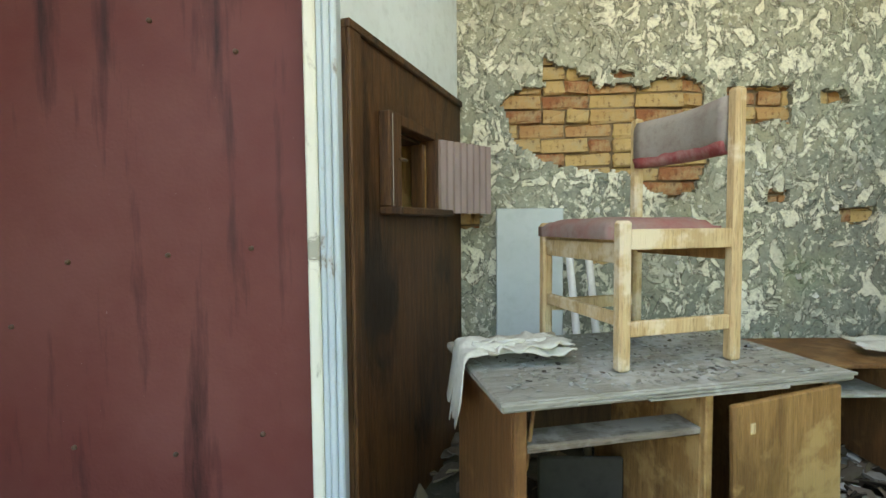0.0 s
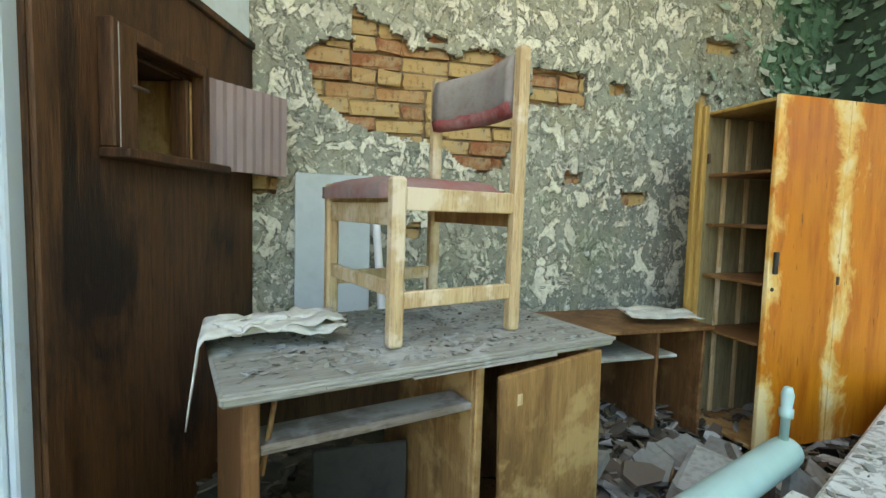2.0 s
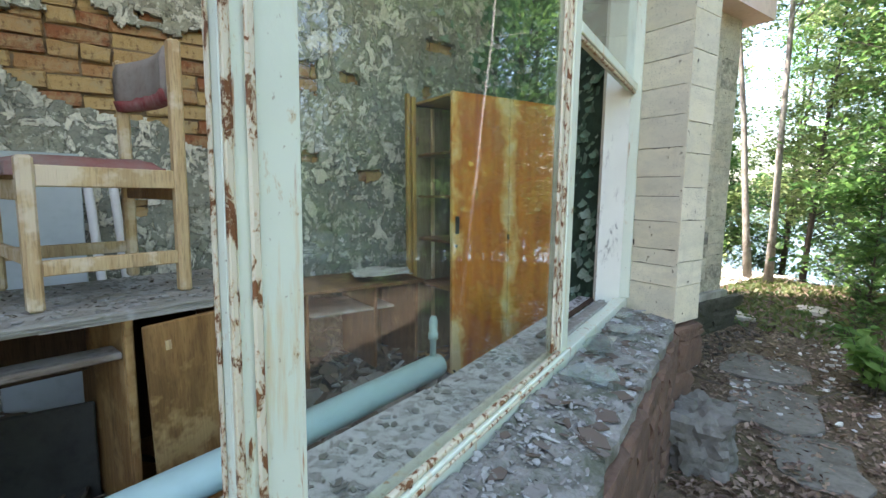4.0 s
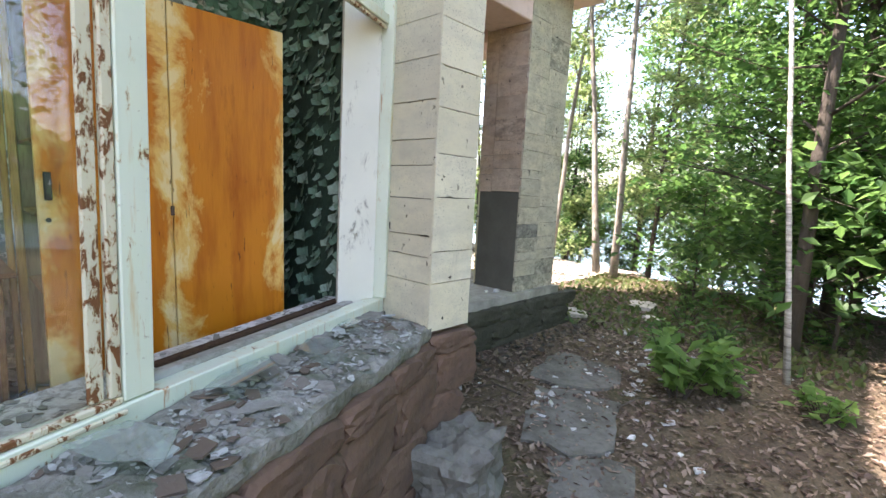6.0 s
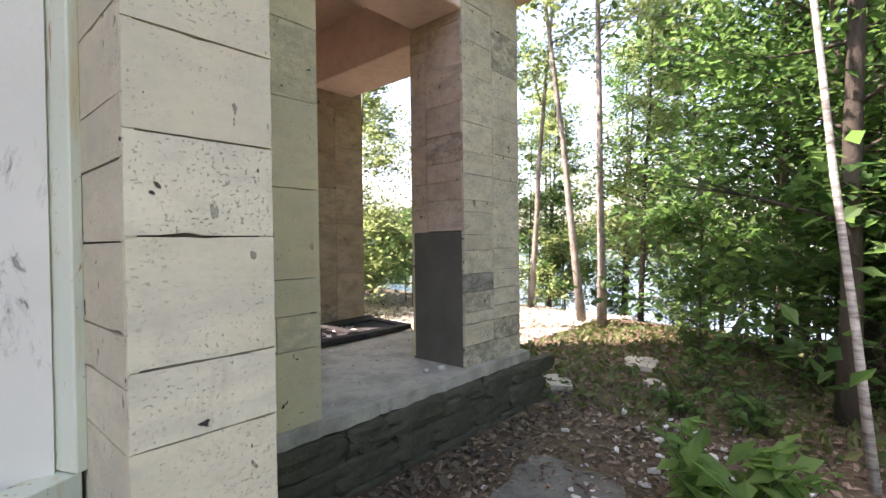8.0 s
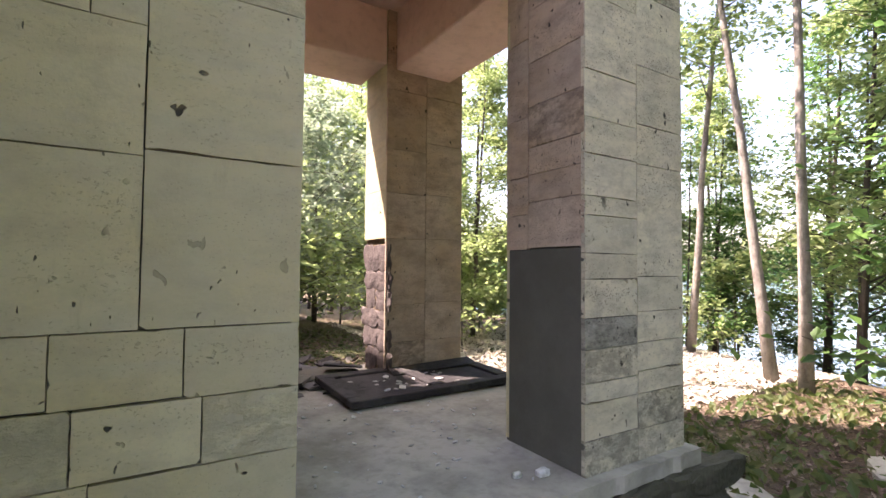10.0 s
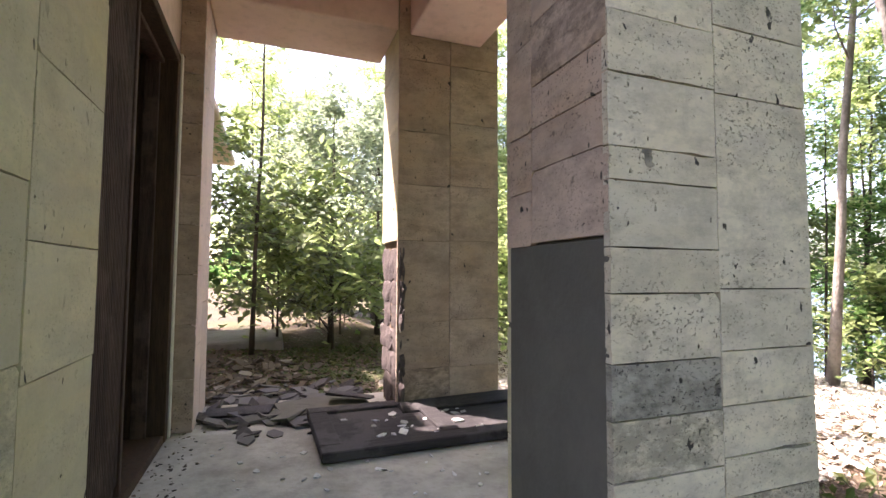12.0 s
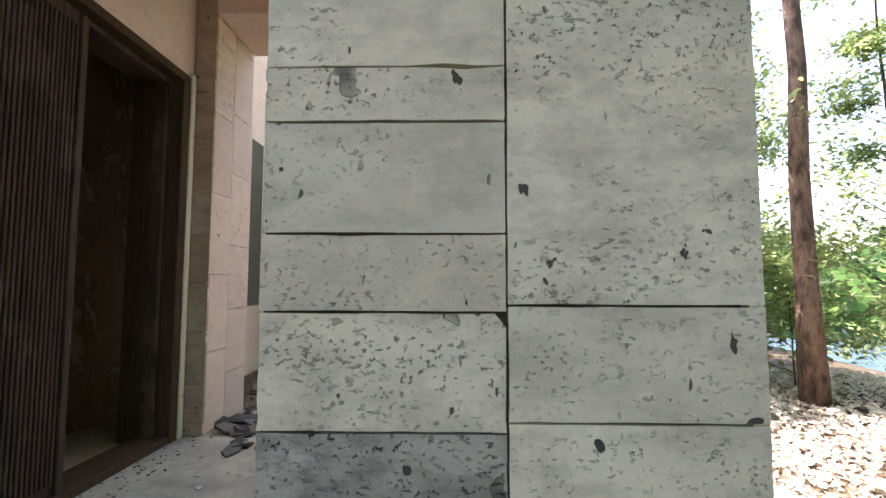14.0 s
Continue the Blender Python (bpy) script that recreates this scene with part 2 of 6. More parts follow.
def mat_red_sheet():
    k = Mat("rust_red_paint", (0.130, 0.031, 0.027), 0.55)
    k.layer(k.ramp(k.noise(1.6, 4), 0.40, 0.65), (0.17, 0.058, 0.051), 0.8)
    k.layer(k.ramp(k.noise(2.6, 6, 0.6, (4, 4, 0.5), offset=3), 0.55, 0.72), (0.040, 0.012, 0.012), 1.0)
    k.layer(k.ramp(k.noise(55, 3, 0.6), 0.72, 0.76), (0.34, 0.24, 0.22), 0.5)
    k.bump(k.noise(1.8, 3, offset=3), 0.012).bump(k.noise(80, 3), 0.0008)
    return k.done()


def mat_ground():
    k = Mat("leaf_litter_soil", (0.085, 0.062, 0.042), 0.95)
    k.layer(k.ramp(k.noise(0.9, 4), 0.45, 0.62), (0.13, 0.105, 0.06), 0.7)
    k.layer(k.ramp(k.noise(0.5, 4, offset=3), 0.52, 0.66), (0.06, 0.095, 0.025), 0.75)
    k.layer(k.ramp(k.noise(26, 5, 0.7), 0.50, 0.66), (0.23, 0.16, 0.10), 0.6)
    k.layer(k.ramp(k.noise(42, 4, 0.7, offset=5), 0.58, 0.66), (0.025, 0.02, 0.015), 0.8)
    k.bump(k.noise(30, 5, 0.7), 0.02).bump(k.noise(5, 4), 0.04)
    return k.done()


def mat_leaf(name, base, tip, trans=0.5):
    m, n, l, b = nodes_of(name)
    geo = n.new("ShaderNodeNewGeometry")
    mx = n.new("ShaderNodeMix")
    mx.data_type = "RGBA"
    l.new(geo.outputs["Random Per Island"], mx.inputs["Factor"])
    mx.inputs["A"].default_value = (*base, 1)
    mx.inputs["B"].default_value = (*tip, 1)
    b.inputs["Roughness"].default_value = 0.5
    b.inputs["Specular IOR Level"].default_value = 0.35
    l.new(mx.outputs["Result"], b.inputs["Base Color"])
    tr = n.new("ShaderNodeBsdfTranslucent")
    hsv = n.new("ShaderNodeHueSaturation")
    hsv.inputs["Value"].default_value = 1.7
    hsv.inputs["Hue"].default_value = 0.492
    l.new(mx.outputs["Result"], hsv.inputs["Color"])
    l.new(hsv.outputs[0], tr.inputs["Color"])
    ms = n.new("ShaderNodeMixShader")
    ms.inputs[0].default_value = trans
    l.new(b.outputs[0], ms.inputs[1])
    l.new(tr.outputs[0], ms.inputs[2])
    l.new(ms.outputs[0], n["Material Output"].inputs["Surface"])
    return m


def mat_glass(name, tint=(0.95, 0.98, 0.96), dirt=0.07, low=0.012):
    m, n, l, b = nodes_of(name)
    gl = n.new("ShaderNodeBsdfGlossy")
    gl.inputs["Roughness"].default_value = 0.012
    gl.inputs["Color"].default_value = (0.95, 0.97, 1, 1)
    tp = n.new("ShaderNodeBsdfTransparent")
    tp.inputs["Color"].default_value = (*tint, 1)
    lw = n.new("ShaderNodeLayerWeight")
    lw.inputs["Blend"].default_value = 0.5
    pw = n.new("ShaderNodeMath")
    pw.operation = "POWER"
    pw.inputs[1].default_value = 3.6
    l.new(lw.outputs["Facing"], pw.inputs[0])
    fr = n.new("ShaderNodeMapRange")
    fr.inputs["To Min"].default_value, fr.inputs["To Max"].default_value = 0.045, 0.8
    l.new(pw.outputs[0], fr.inputs["Value"])
    ms = n.new("ShaderNodeMixShader")
    l.new(fr.outputs[0], ms.inputs[0])
    l.new(tp.outputs[0], ms.inputs[1])
    l.new(gl.outputs[0], ms.inputs[2])
    tc = n.new("ShaderNodeTexCoord")
    nz = n.new("ShaderNodeTexNoise")
    nz.inputs["Scale"].default_value = 14.0
    nz.inputs["Detail"].default_value = 8
    nz.inputs["Roughness"].default_value = 0.75
    l.new(tc.outputs["Object"], nz.inputs["Vector"])
    mr = n.new("ShaderNodeMapRange")
    mr.inputs["From Min"].default_value, mr.inputs["From Max"].default_value = 0.5, 0.8
    mr.inputs["To Min"].default_value, mr.inputs["To Max"].default_value = low, dirt
    l.new(nz.outputs[0], mr.inputs["Value"])
    df = n.new("ShaderNodeBsdfDiffuse")
    df.inputs["Color"].default_value = (0.55, 0.56, 0.52, 1)
    m2 = n.new("ShaderNodeMixShader")
    l.new(mr.outputs[0], m2.inputs[0])
    l.new(ms.outputs[0], m2.inputs[1])
    l.new(df.outputs[0], m2.inputs[2])
    l.new(m2.outputs[0], n["Material Output"].inputs["Surface"])
    return m


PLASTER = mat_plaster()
TILE = mat_stone_tile()
TILEPALE = mat_stone_tile("pale_cream_travertine", (0.71, 0.665, 0.49), (0.65, 0.59, 0.39), (0.57, 0.545, 0.41), (0.42, 0.40, 0.31), 0.5, 0.4, 0.45)
TILEGRIME = mat_stone_tile("grimy_dark_travertine", (0.34, 0.325, 0.26), (0.28, 0.25, 0.18), (0.42, 0.40, 0.33), (0.11, 0.105, 0.085), 1.0, 1.0, 1.0)
TILEPIT = mat_stone_tile("pitted_travertine", (0.70, 0.64, 0.47), (0.62, 0.54, 0.36), (0.54, 0.51, 0.40), (0.36, 0.33, 0.25), pit=0.8, grim=1.0, grain=0.85)
# pink tile paled to carry the light falling on one flank
TILEPINKLIT = mat_stone_tile("pink_tile_lit_side", (0.82, 0.66, 0.57), (0.74, 0.56, 0.47), (0.70, 0.56, 0.48), (0.52, 0.40, 0.33), 0.3, 0.2, 0.25)
TILEWARM = mat_stone_tile("rosy_travertine", (0.60, 0.47, 0.355), (0.50, 0.34, 0.20), (0.44, 0.35, 0.27), (0.27, 0.205, 0.155), 0.75, 0.8, 0.7)
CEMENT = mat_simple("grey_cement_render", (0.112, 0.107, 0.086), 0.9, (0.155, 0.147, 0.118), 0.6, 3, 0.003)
CONCRETE = mat_simple("weathered_concrete", (0.32, 0.32, 0.30), 0.9, (0.19, 0.20, 0.17), 0.7, 2.2, 0.006, fine=25)
SLABTOP = mat_simple("dusty_pale_concrete", (0.44, 0.415, 0.345), 0.9, (0.20, 0.195, 0.155), 0.7, 2.6, 0.004, fine=30)
PAVE = mat_simple("mossy_worn_paving", (0.17, 0.165, 0.14), 0.92, (0.075, 0.07, 0.05), 0.8, 4, 0.012, fine=24)
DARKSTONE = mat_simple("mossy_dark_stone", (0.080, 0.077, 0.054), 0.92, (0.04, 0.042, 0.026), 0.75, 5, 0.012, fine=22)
SLATESTONE = mat_simple("broken_dark_masonry", (0.13, 0.105, 0.095), 0.9, (0.045, 0.035, 0.033), 0.8, 9, 0.014, fine=20)
BROWNSTONE = mat_simple("brown_fieldstone", (0.15, 0.092, 0.062), 0.9, (0.085, 0.06, 0.045), 0.7, 4, 0.014, fine=18)
LEDGE = mat_simple("cracked_mortar_ledge", (0.27, 0.265, 0.235), 0.95, (0.085, 0.095, 0.06), 0.9, 6, 0.03, fine=20)
SOFFIT = mat_simple("pink_limewash", (0.82, 0.64, 0.55), 0.9, (0.68, 0.50, 0.41), 0.6, 2.4, 0.004)
PINKWALL = mat_simple("pinkish_tile", (0.80, 0.65, 0.57), 0.85, (0.62, 0.48, 0.40), 0.5, 2.5, 0.003)
WHITEPAINT = mat_chipped("chipped_white_paint", (0.76, 0.76, 0.66), (0.38, 0.38, 0.31), 0.6, 0.60, (0.66, 0.665, 0.57), (0.45, 0.44, 0.38))
GREENPAINT = mat_simple("dark_green_paint", (0.055, 0.095, 0.065), 0.7, (0.03, 0.045, 0.033), 0.7, 3, 0.008)
MINTFRAME = mat_mint()
RUSTEDGE = mat_chipped("rust_pitted_cream_paint", (0.64, 0.60, 0.44), (0.19, 0.08, 0.03), 0.6, 0.545, (0.60, 0.55, 0.40), (0.44, 0.23, 0.07), 34)
GROOVE = mat_chipped("grimy_blue_green_groove", (0.30, 0.335, 0.32), (0.12, 0.07, 0.045), 0.6, 0.60, (0.20, 0.23, 0.22), (0.20, 0.11, 0.05), 16)
SILLPAINT = mat_chipped("peeling_white_sill_paint", (0.64, 0.65, 0.62), (0.40, 0.395, 0.36), 0.8, 0.53, (0.54, 0.55, 0.51), (0.46, 0.45, 0.41), 24)
# grey taken near black, the shade below the desk is in it
SHADEDGREY = mat_simple("shaded_dull_sheet", (0.060, 0.058, 0.048), 0.8, (0.035, 0.033, 0.026), 0.7, 5, 0.002)
BLUEPOST = mat_chipped("blue_white_paint", (0.53, 0.61, 0.65), (0.27, 0.25, 0.23), 0.6, 0.63, (0.40, 0.49, 0.55), (0.40, 0.38, 0.35))
GREYPAINT = mat_chipped("lilac_grey_paint", (0.52, 0.55, 0.61), (0.2, 0.18, 0.16), 0.5, 0.70)
REDSHEET = mat_red_sheet()
BROWNPLY = mat_wood("stained_brown_board", (0.110, 0.050, 0.018), (0.028, 0.013, 0.007), 0.5, 2, None, 1.1, 1.0)
ORANGE = mat_cabinet()
PALEWOOD = mat_wood("bleached_pale_beech", (0.58, 0.44, 0.24), (0.42, 0.27, 0.12), 0.65, 2, (0.68, 0.58, 0.41), 1.0, 0.25)
DESKWOOD = mat_wood("worn_brown_veneer", (0.33, 0.185, 0.065), (0.19, 0.095, 0.03), 0.55, 2, (0.42, 0.27, 0.11), 1.0, 0.6)
DESKTOP = mat_wood("grey_delaminated_top", (0.33, 0.325, 0.28), (0.20, 0.185, 0.15), 0.9, 0, (0.42, 0.42, 0.385), 1.4)
DARKVENEER = mat_wood("dark_red_veneer", (0.20, 0.095, 0.035), (0.10, 0.045, 0.016), 0.5, 2, (0.27, 0.15, 0.06), 1.0, 0.5)
DARKWOOD = mat_wood("dark_wood", (0.075, 0.045, 0.025), (0.03, 0.018, 0.012), 0.8, 2)
BLACKDOOR = mat_wood("charred_slatted_door", (0.080, 0.050, 0.038), (0.022, 0.014, 0.011), 0.85, 2, (0.10, 0.066, 0.052))
CHARBOARD = mat_wood("blackened_board", (0.038, 0.034, 0.033), (0.014, 0.013, 0.013), 0.8, 0, (0.06, 0.056, 0.054))
SHELFGREY = mat_wood("split_grey_brown_board", (0.20, 0.165, 0.125), (0.10, 0.075, 0.05), 0.85, 0, (0.27, 0.24, 0.20))
YELLOWWOOD = mat_wood("yellow_varnished_wood", (0.46, 0.30, 0.085), (0.28, 0.16, 0.04), 0.5, 2)
INNERPLY = mat_wood("dingy_plywood", (0.24, 0.205, 0.11), (0.15, 0.12, 0.065), 0.7, 2)
FABRIC = mat_simple("faded_red_cloth", (0.25, 0.185, 0.16), 0.95, (0.26, 0.085, 0.075), 0.75, 6, 0.002, fine=160)
FABRICGREY = mat_simple("faded_grey_cloth", (0.30, 0.275, 0.245), 0.95, (0.22, 0.17, 0.155), 0.6, 8, 0.002, fine=160)
FABRICRED = mat_simple("dark_red_cloth", (0.26, 0.06, 0.06), 0.95, (0.44, 0.34, 0.31), 0.6, 9, 0.002, fine=160)
PIPEPAINT = mat_chipped("turquoise_pipe_paint", (0.42, 0.60, 0.56), (0.24, 0.2, 0.15), 0.4, 0.69)
PAPER = mat_simple("rotten_paper", (0.60, 0.60, 0.53), 0.9, (0.36, 0.36, 0.30), 0.6, 7, 0.004)


def mat_brick():
    k = Mat("old_red_brick", (0.36, 0.145, 0.065), 0.9)
    src = k.vary(low=0.7, high=1.2)
    k.layer(k.ramp(src, 0.30, 0.52), (0.46, 0.33, 0.14), 0.9)
    k.layer(k.ramp(k.noise(9, 6, 0.75), 0.46, 0.64), (0.44, 0.33, 0.17), 0.75)
    k.layer(k.ramp(k.noise(5, 5, 0.7, offset=8), 0.50, 0.62), (0.35, 0.31, 0.20), 0.75)
    k.layer(k.ramp(k.noise(30, 5, 0.7, offset=4), 0.56, 0.68), (0.10, 0.05, 0.03), 0.7)
    k.bump(k.noise(35, 5, 0.7), 0.008)
    return k.done()


BRICK = mat_brick()
MORTAR = mat_simple("sandy_mortar", (0.24, 0.175, 0.105), 0.95, (0.11, 0.085, 0.055), 0.7, 9, 0.01)
SOIL = mat_ground()
GREYBLUE = mat_simple("pale_blue_grey_paint", (0.46, 0.52, 0.52), 0.6, (0.36, 0.41, 0.40), 0.4, 3, 0.001)
WHITEWASH = mat_simple("pale_blue_whitewash", (0.66, 0.74, 0.77), 0.85, (0.55, 0.62, 0.64), 0.5, 3, 0.002)
GLASS = mat_glass("dusty_window_glass")
SHARD = mat_glass("dirty_glass_shard", (0.72, 0.82, 0.78), 0.55, 0.18)
BIRCHBARK = mat_simple("birch_bark", (0.56, 0.54, 0.48), 0.8, (0.11, 0.10, 0.085), 0.9, 7, 0.004, stretch=(0.6, 0.6, 3.5))
OLDBIRCH = mat_simple("scarred_birch_bark", (0.46, 0.43, 0.385), 0.9, (0.06, 0.052, 0.045), 0.95, 5, 0.012, stretch=(0.8, 0.8, 1.8))
PINEBARK = mat_simple("reddish_scaly_bark", (0.30, 0.20, 0.15), 0.95, (0.07, 0.048, 0.038), 0.95, 9, 0.03, stretch=(1.4, 1.4, 0.5))
PALEBARK = mat_simple("pale_grey_bark", (0.33, 0.30, 0.255), 0.9, (0.11, 0.09, 0.075), 0.8, 5, 0.01, stretch=(1, 1, 0.6))
DARKBARK = mat_simple("dark_bark", (0.085, 0.07, 0.055), 0.95, (0.045, 0.04, 0.03), 0.7, 9, 0.012, stretch=(1.4, 1.4, 0.5))
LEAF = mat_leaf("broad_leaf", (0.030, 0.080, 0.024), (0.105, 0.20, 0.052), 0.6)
# lighter copy of the leaf green, with strong sunlight put into the colour
LEAFLIGHT = mat_leaf("sunlit_tint_leaf", (0.13, 0.19, 0.065), (0.27, 0.33, 0.14), 0.62)
NEEDLE = mat_leaf("needle_leaf", (0.14, 0.19, 0.12), (0.27, 0.32, 0.21), 0.55)
LITTER = mat_leaf("dead_leaf", (0.055, 0.03, 0.018), (0.27, 0.205, 0.15), 0.1)
FRESH = mat_leaf("fresh_leaf", (0.075, 0.155, 0.035), (0.16, 0.27, 0.07), 0.55)
GRASS = mat_leaf("grass_blade", (0.045, 0.085, 0.02), (0.13, 0.14, 0.05), 0.3)
# dry leaf colour raised to hold the glare of sunlit ground
GLAREGRASS = mat_leaf("glare_dry_grass", (0.46, 0.41, 0.33), (0.70, 0.65, 0.55), 0.2)
HALLWALL = mat_chipped("peeling_brown_wall", (0.36, 0.25, 0.17), (0.42, 0.34, 0.26), 0.85, 0.56, (0.25, 0.17, 0.115), (0.10, 0.06, 0.04), 4)
IRON = mat_simple("rusty_iron", (0.10, 0.075, 0.06), 0.6, (0.20, 0.10, 0.05), 0.6, 20, 0.002, metal=0.4)
BLACK = mat_simple("black_plastic", (0.02, 0.02, 0.02), 0.4, (0.04, 0.04, 0.04), 0.5, 10, 0.001)
WHITEMETAL = mat_simple("white_enamel", (0.70, 0.72, 0.72), 0.4, (0.55, 0.55, 0.52), 0.5, 5, 0.001)

# ---- building helpers ----
U = Vector((math.cos(radians(23)), math.sin(radians(23)), 0))      # along the window line
N = Vector((U.y, -U.x, 0))                                         # out of the window line
W0 = Vector((1.849, 1.139, 0))
WIN = Matrix((( U.x, -U.y, 0, W0.x), (U.y, U.x, 0, W0.y), (0, 0, 1, 0), (0, 0, 0, 1)))   # x along the window, y inwards
R = random.Random(7)


def box(bm, x0, x1, y0, y1, z0, z1, bevel=0.0, m=None, jitter=0.0):
    vs = [bm.verts.new((x, y, z)) for x in (x0, x1) for y in (y0, y1) for z in (z0, z1)]
    if jitter:
        for v in vs:
            v.co += Vector((R.uniform(-jitter, jitter), R.uniform(-jitter, jitter), R.uniform(-jitter, jitter)))
    fs = [bm.faces.new([vs[i] for i in f]) for f in ((0, 1, 3, 2), (4, 6, 7, 5), (0, 4, 5, 1), (2, 3, 7, 6), (0, 2, 6, 4), (1, 5, 7, 3))]
    if bevel:
        geom = list({e for f in fs for e in f.edges})
        res = bmesh.ops.bevel(bm, geom=geom, offset=bevel, segments=1, affect="EDGES")
        vs = list({v for f in res["faces"] for v in f.verts} | {v for v in vs if v.is_valid})
    if m is not None:
        for v in vs:
            v.co = m @ v.co
    return vs


def to_mesh(name, bm, material, smooth=False):
    me = bpy.data.meshes.new(name)
    bmesh.ops.recalc_face_normals(bm, faces=bm.faces)
    bm.to_mesh(me)
    bm.free()
    if smooth:
        for p in me.polygons:
            p.use_smooth = True
    for mt in (material if isinstance(material, (list, tuple)) else [material]):
        me.materials.append(mt)
    return me


def part(name, bm, material, parent=None, label="", smooth=False):
    ob = new(name, to_mesh(name, bm, material, smooth) if isinstance(bm, bmesh.types.BMesh) else bm)
    if parent:
        ob.parent = parent
    if label:
        ob["label"] = label
    return ob


def boxpart(name, dims, material, parent, label="", bevel=0.004, m=None, jitter=0.0):
    bm = bmesh.new()
    box(bm, *dims, bevel=bevel, m=m, jitter=jitter)
    return part(name, bm, material, parent, label)


def thing(name, label, category, m=None, group="", kind=""):
    ob = new(name)
    if m is not None:
        ob.matrix_world = m
    return tagged(ob, label, category, group, kind)


def structure(name, label, category, bm, material, smooth=False):
    ob = part(name, bm, material, None, "", smooth)
    return tagged(ob, label, category, kind="structure")


def tube(bm, pts, radii, sides=8, cap=True):
    rings = []
    for i, p in enumerate(pts):
        p = Vector(p)
        a = Vector(pts[max(i - 1, 0)])
        b = Vector(pts[min(i + 1, len(pts) - 1)])
        d = (b - a).normalized()
        side = d.cross(Vector((0, 0, 1)) if abs(d.z) < 0.9 else Vector((1, 0, 0))).normalized()
        up = side.cross(d)
        r = radii[i] if isinstance(radii, (list, tuple)) else radii
        rings.append([bm.verts.new(p + r * (math.cos(2 * math.pi * k / sides) * side + math.sin(2 * math.pi * k / sides) * up)) for k in range(sides)])
    for a, b in zip(rings, rings[1:]):
        for k in range(sides):
            bm.faces.new((a[k], a[(k + 1) % sides], b[(k + 1) % sides], b[k]))
    if cap:
        bm.faces.new(rings[0])
        bm.faces.new(rings[-1][::-1])
    return rings


def prism(bm, poly, z0, z1, m=None):
    """An upright prism over a plan outline."""
    lo = [bm.verts.new((x, y, z0)) for x, y in poly]
    hi = [bm.verts.new((x, y, z1)) for x, y in poly]
    bm.faces.new(lo[::-1])
    bm.faces.new(hi)
    for i in range(len(poly)):
        j = (i + 1) % len(poly)
        bm.faces.new((lo[i], lo[j], hi[j], hi[i]))
    if m is not None:
        for v in lo + hi:
            v.co = m @ v.co


def ground_z(x, y):
    z = -0.27 + 0.035 * noise.noise(Vector((x * 0.8, y * 0.8, 0))) + 0.06 * noise.noise(Vector((x * 0.25, y * 0.25, 3)))
    z += 0.12 * max(0.0, min(1.0, (3.4 - x) / 2.5))
    c, e = max(0.0, min(1.0, (y - 5.6) / 1.0)), max(0.0, min(1.0, (9.6 - x) / 1.6))
    z += 0.37 * c * c * (3 - 2 * c) * e * e * (3 - 2 * e)
    d = max(0.0, x - 12.5 - 0.15 * (y - 4))
    far = min(d / 12.0, 1.0)
    return z - 2.6 * far * far * (3 - 2 * far)

# ---- ground, water, distance ----
def build_ground():
    xs = [-70, -45, -28, -16, -9] + [-5 + 0.3 * i for i in range(64)] + [15 + 0.9 * i for i in range(14)] + [30, 40]
    ys = [-70, -45, -28, -16, -10] + [-6 + 0.3 * i for i in range(56)] + [11.5 + 1.2 * i for i in range(12)] + [32, 48, 75]
    verts = [(x, y, ground_z(x, y)) for y in ys for x in xs]
    nx = len(xs)
    faces = [(j * nx + i, j * nx + i + 1, (j + 1) * nx + i + 1, (j + 1) * nx + i) for j in range(len(ys) - 1) for i in range(nx - 1)]
    me = bpy.data.meshes.new("ground")
    me.from_pydata(verts, [], faces)
    for p in me.polygons:
        p.use_smooth = True
    me.materials.append(SOIL)
    tagged(new("ground", me), "brown leaf-littered forest soil with moss patches", "ground", kind="structure")


build_ground()
bm = bmesh.new()
box(bm, 14, 400, -300, 300, -2.6, -2.25)
k = Mat("lake_water", (0.10, 0.16, 0.20), 0.12, spec=0.6)
k.bump(k.noise(1.5, 4, stretch=(1, 0.4, 1)), 0.05)
structure("water", "bright rippled lake behind the trees", "water", bm, k.done())

# ---- the bay with the room ----
FLOOR, SILL, CEIL = 0.335, 0.70, 3.55


def wall_box(name, label, dims, material, bevel=0.006, m=None):
    bm = bmesh.new()
    box(bm, *dims, bevel=bevel, m=m)
    return structure(name, label, "wall", bm, material)


bm = bmesh.new()
prism(bm, [(-1.6, -0.05), (4.45, 2.36), (4.45, 3.3), (-1.6, 3.3)], FLOOR - 0.25, FLOOR)
structure("floor", "rubble-strewn dirty room floor", "floor", bm, DARKSTONE)
bm = bmesh.new()
prism(bm, [(-1.6, -0.32), (4.9, 1.95), (5.9, 3.1), (5.9, 3.6), (-1.6, 3.6)], CEIL, CEIL + 0.3)
structure("ceiling_room", "grey concrete room ceiling", "ceiling", bm, CONCRETE)
wall_box("wall_room_side", "dark green painted wall with curling paint flakes", (4.43, 4.60, 2.42, 3.18, 0.2, CEIL), GREENPAINT)
wall_box("wall_room_far", "plain plaster wall closing the room", (-1.75, -1.6, -0.3, 3.6, -0.3, CEIL), PLASTER)
wall_box("partition_red", "rust-red painted sheet metal partition", (-1.6, 0.440, 2.11, 2.15, FLOOR, CEIL), REDSHEET, 0.002)


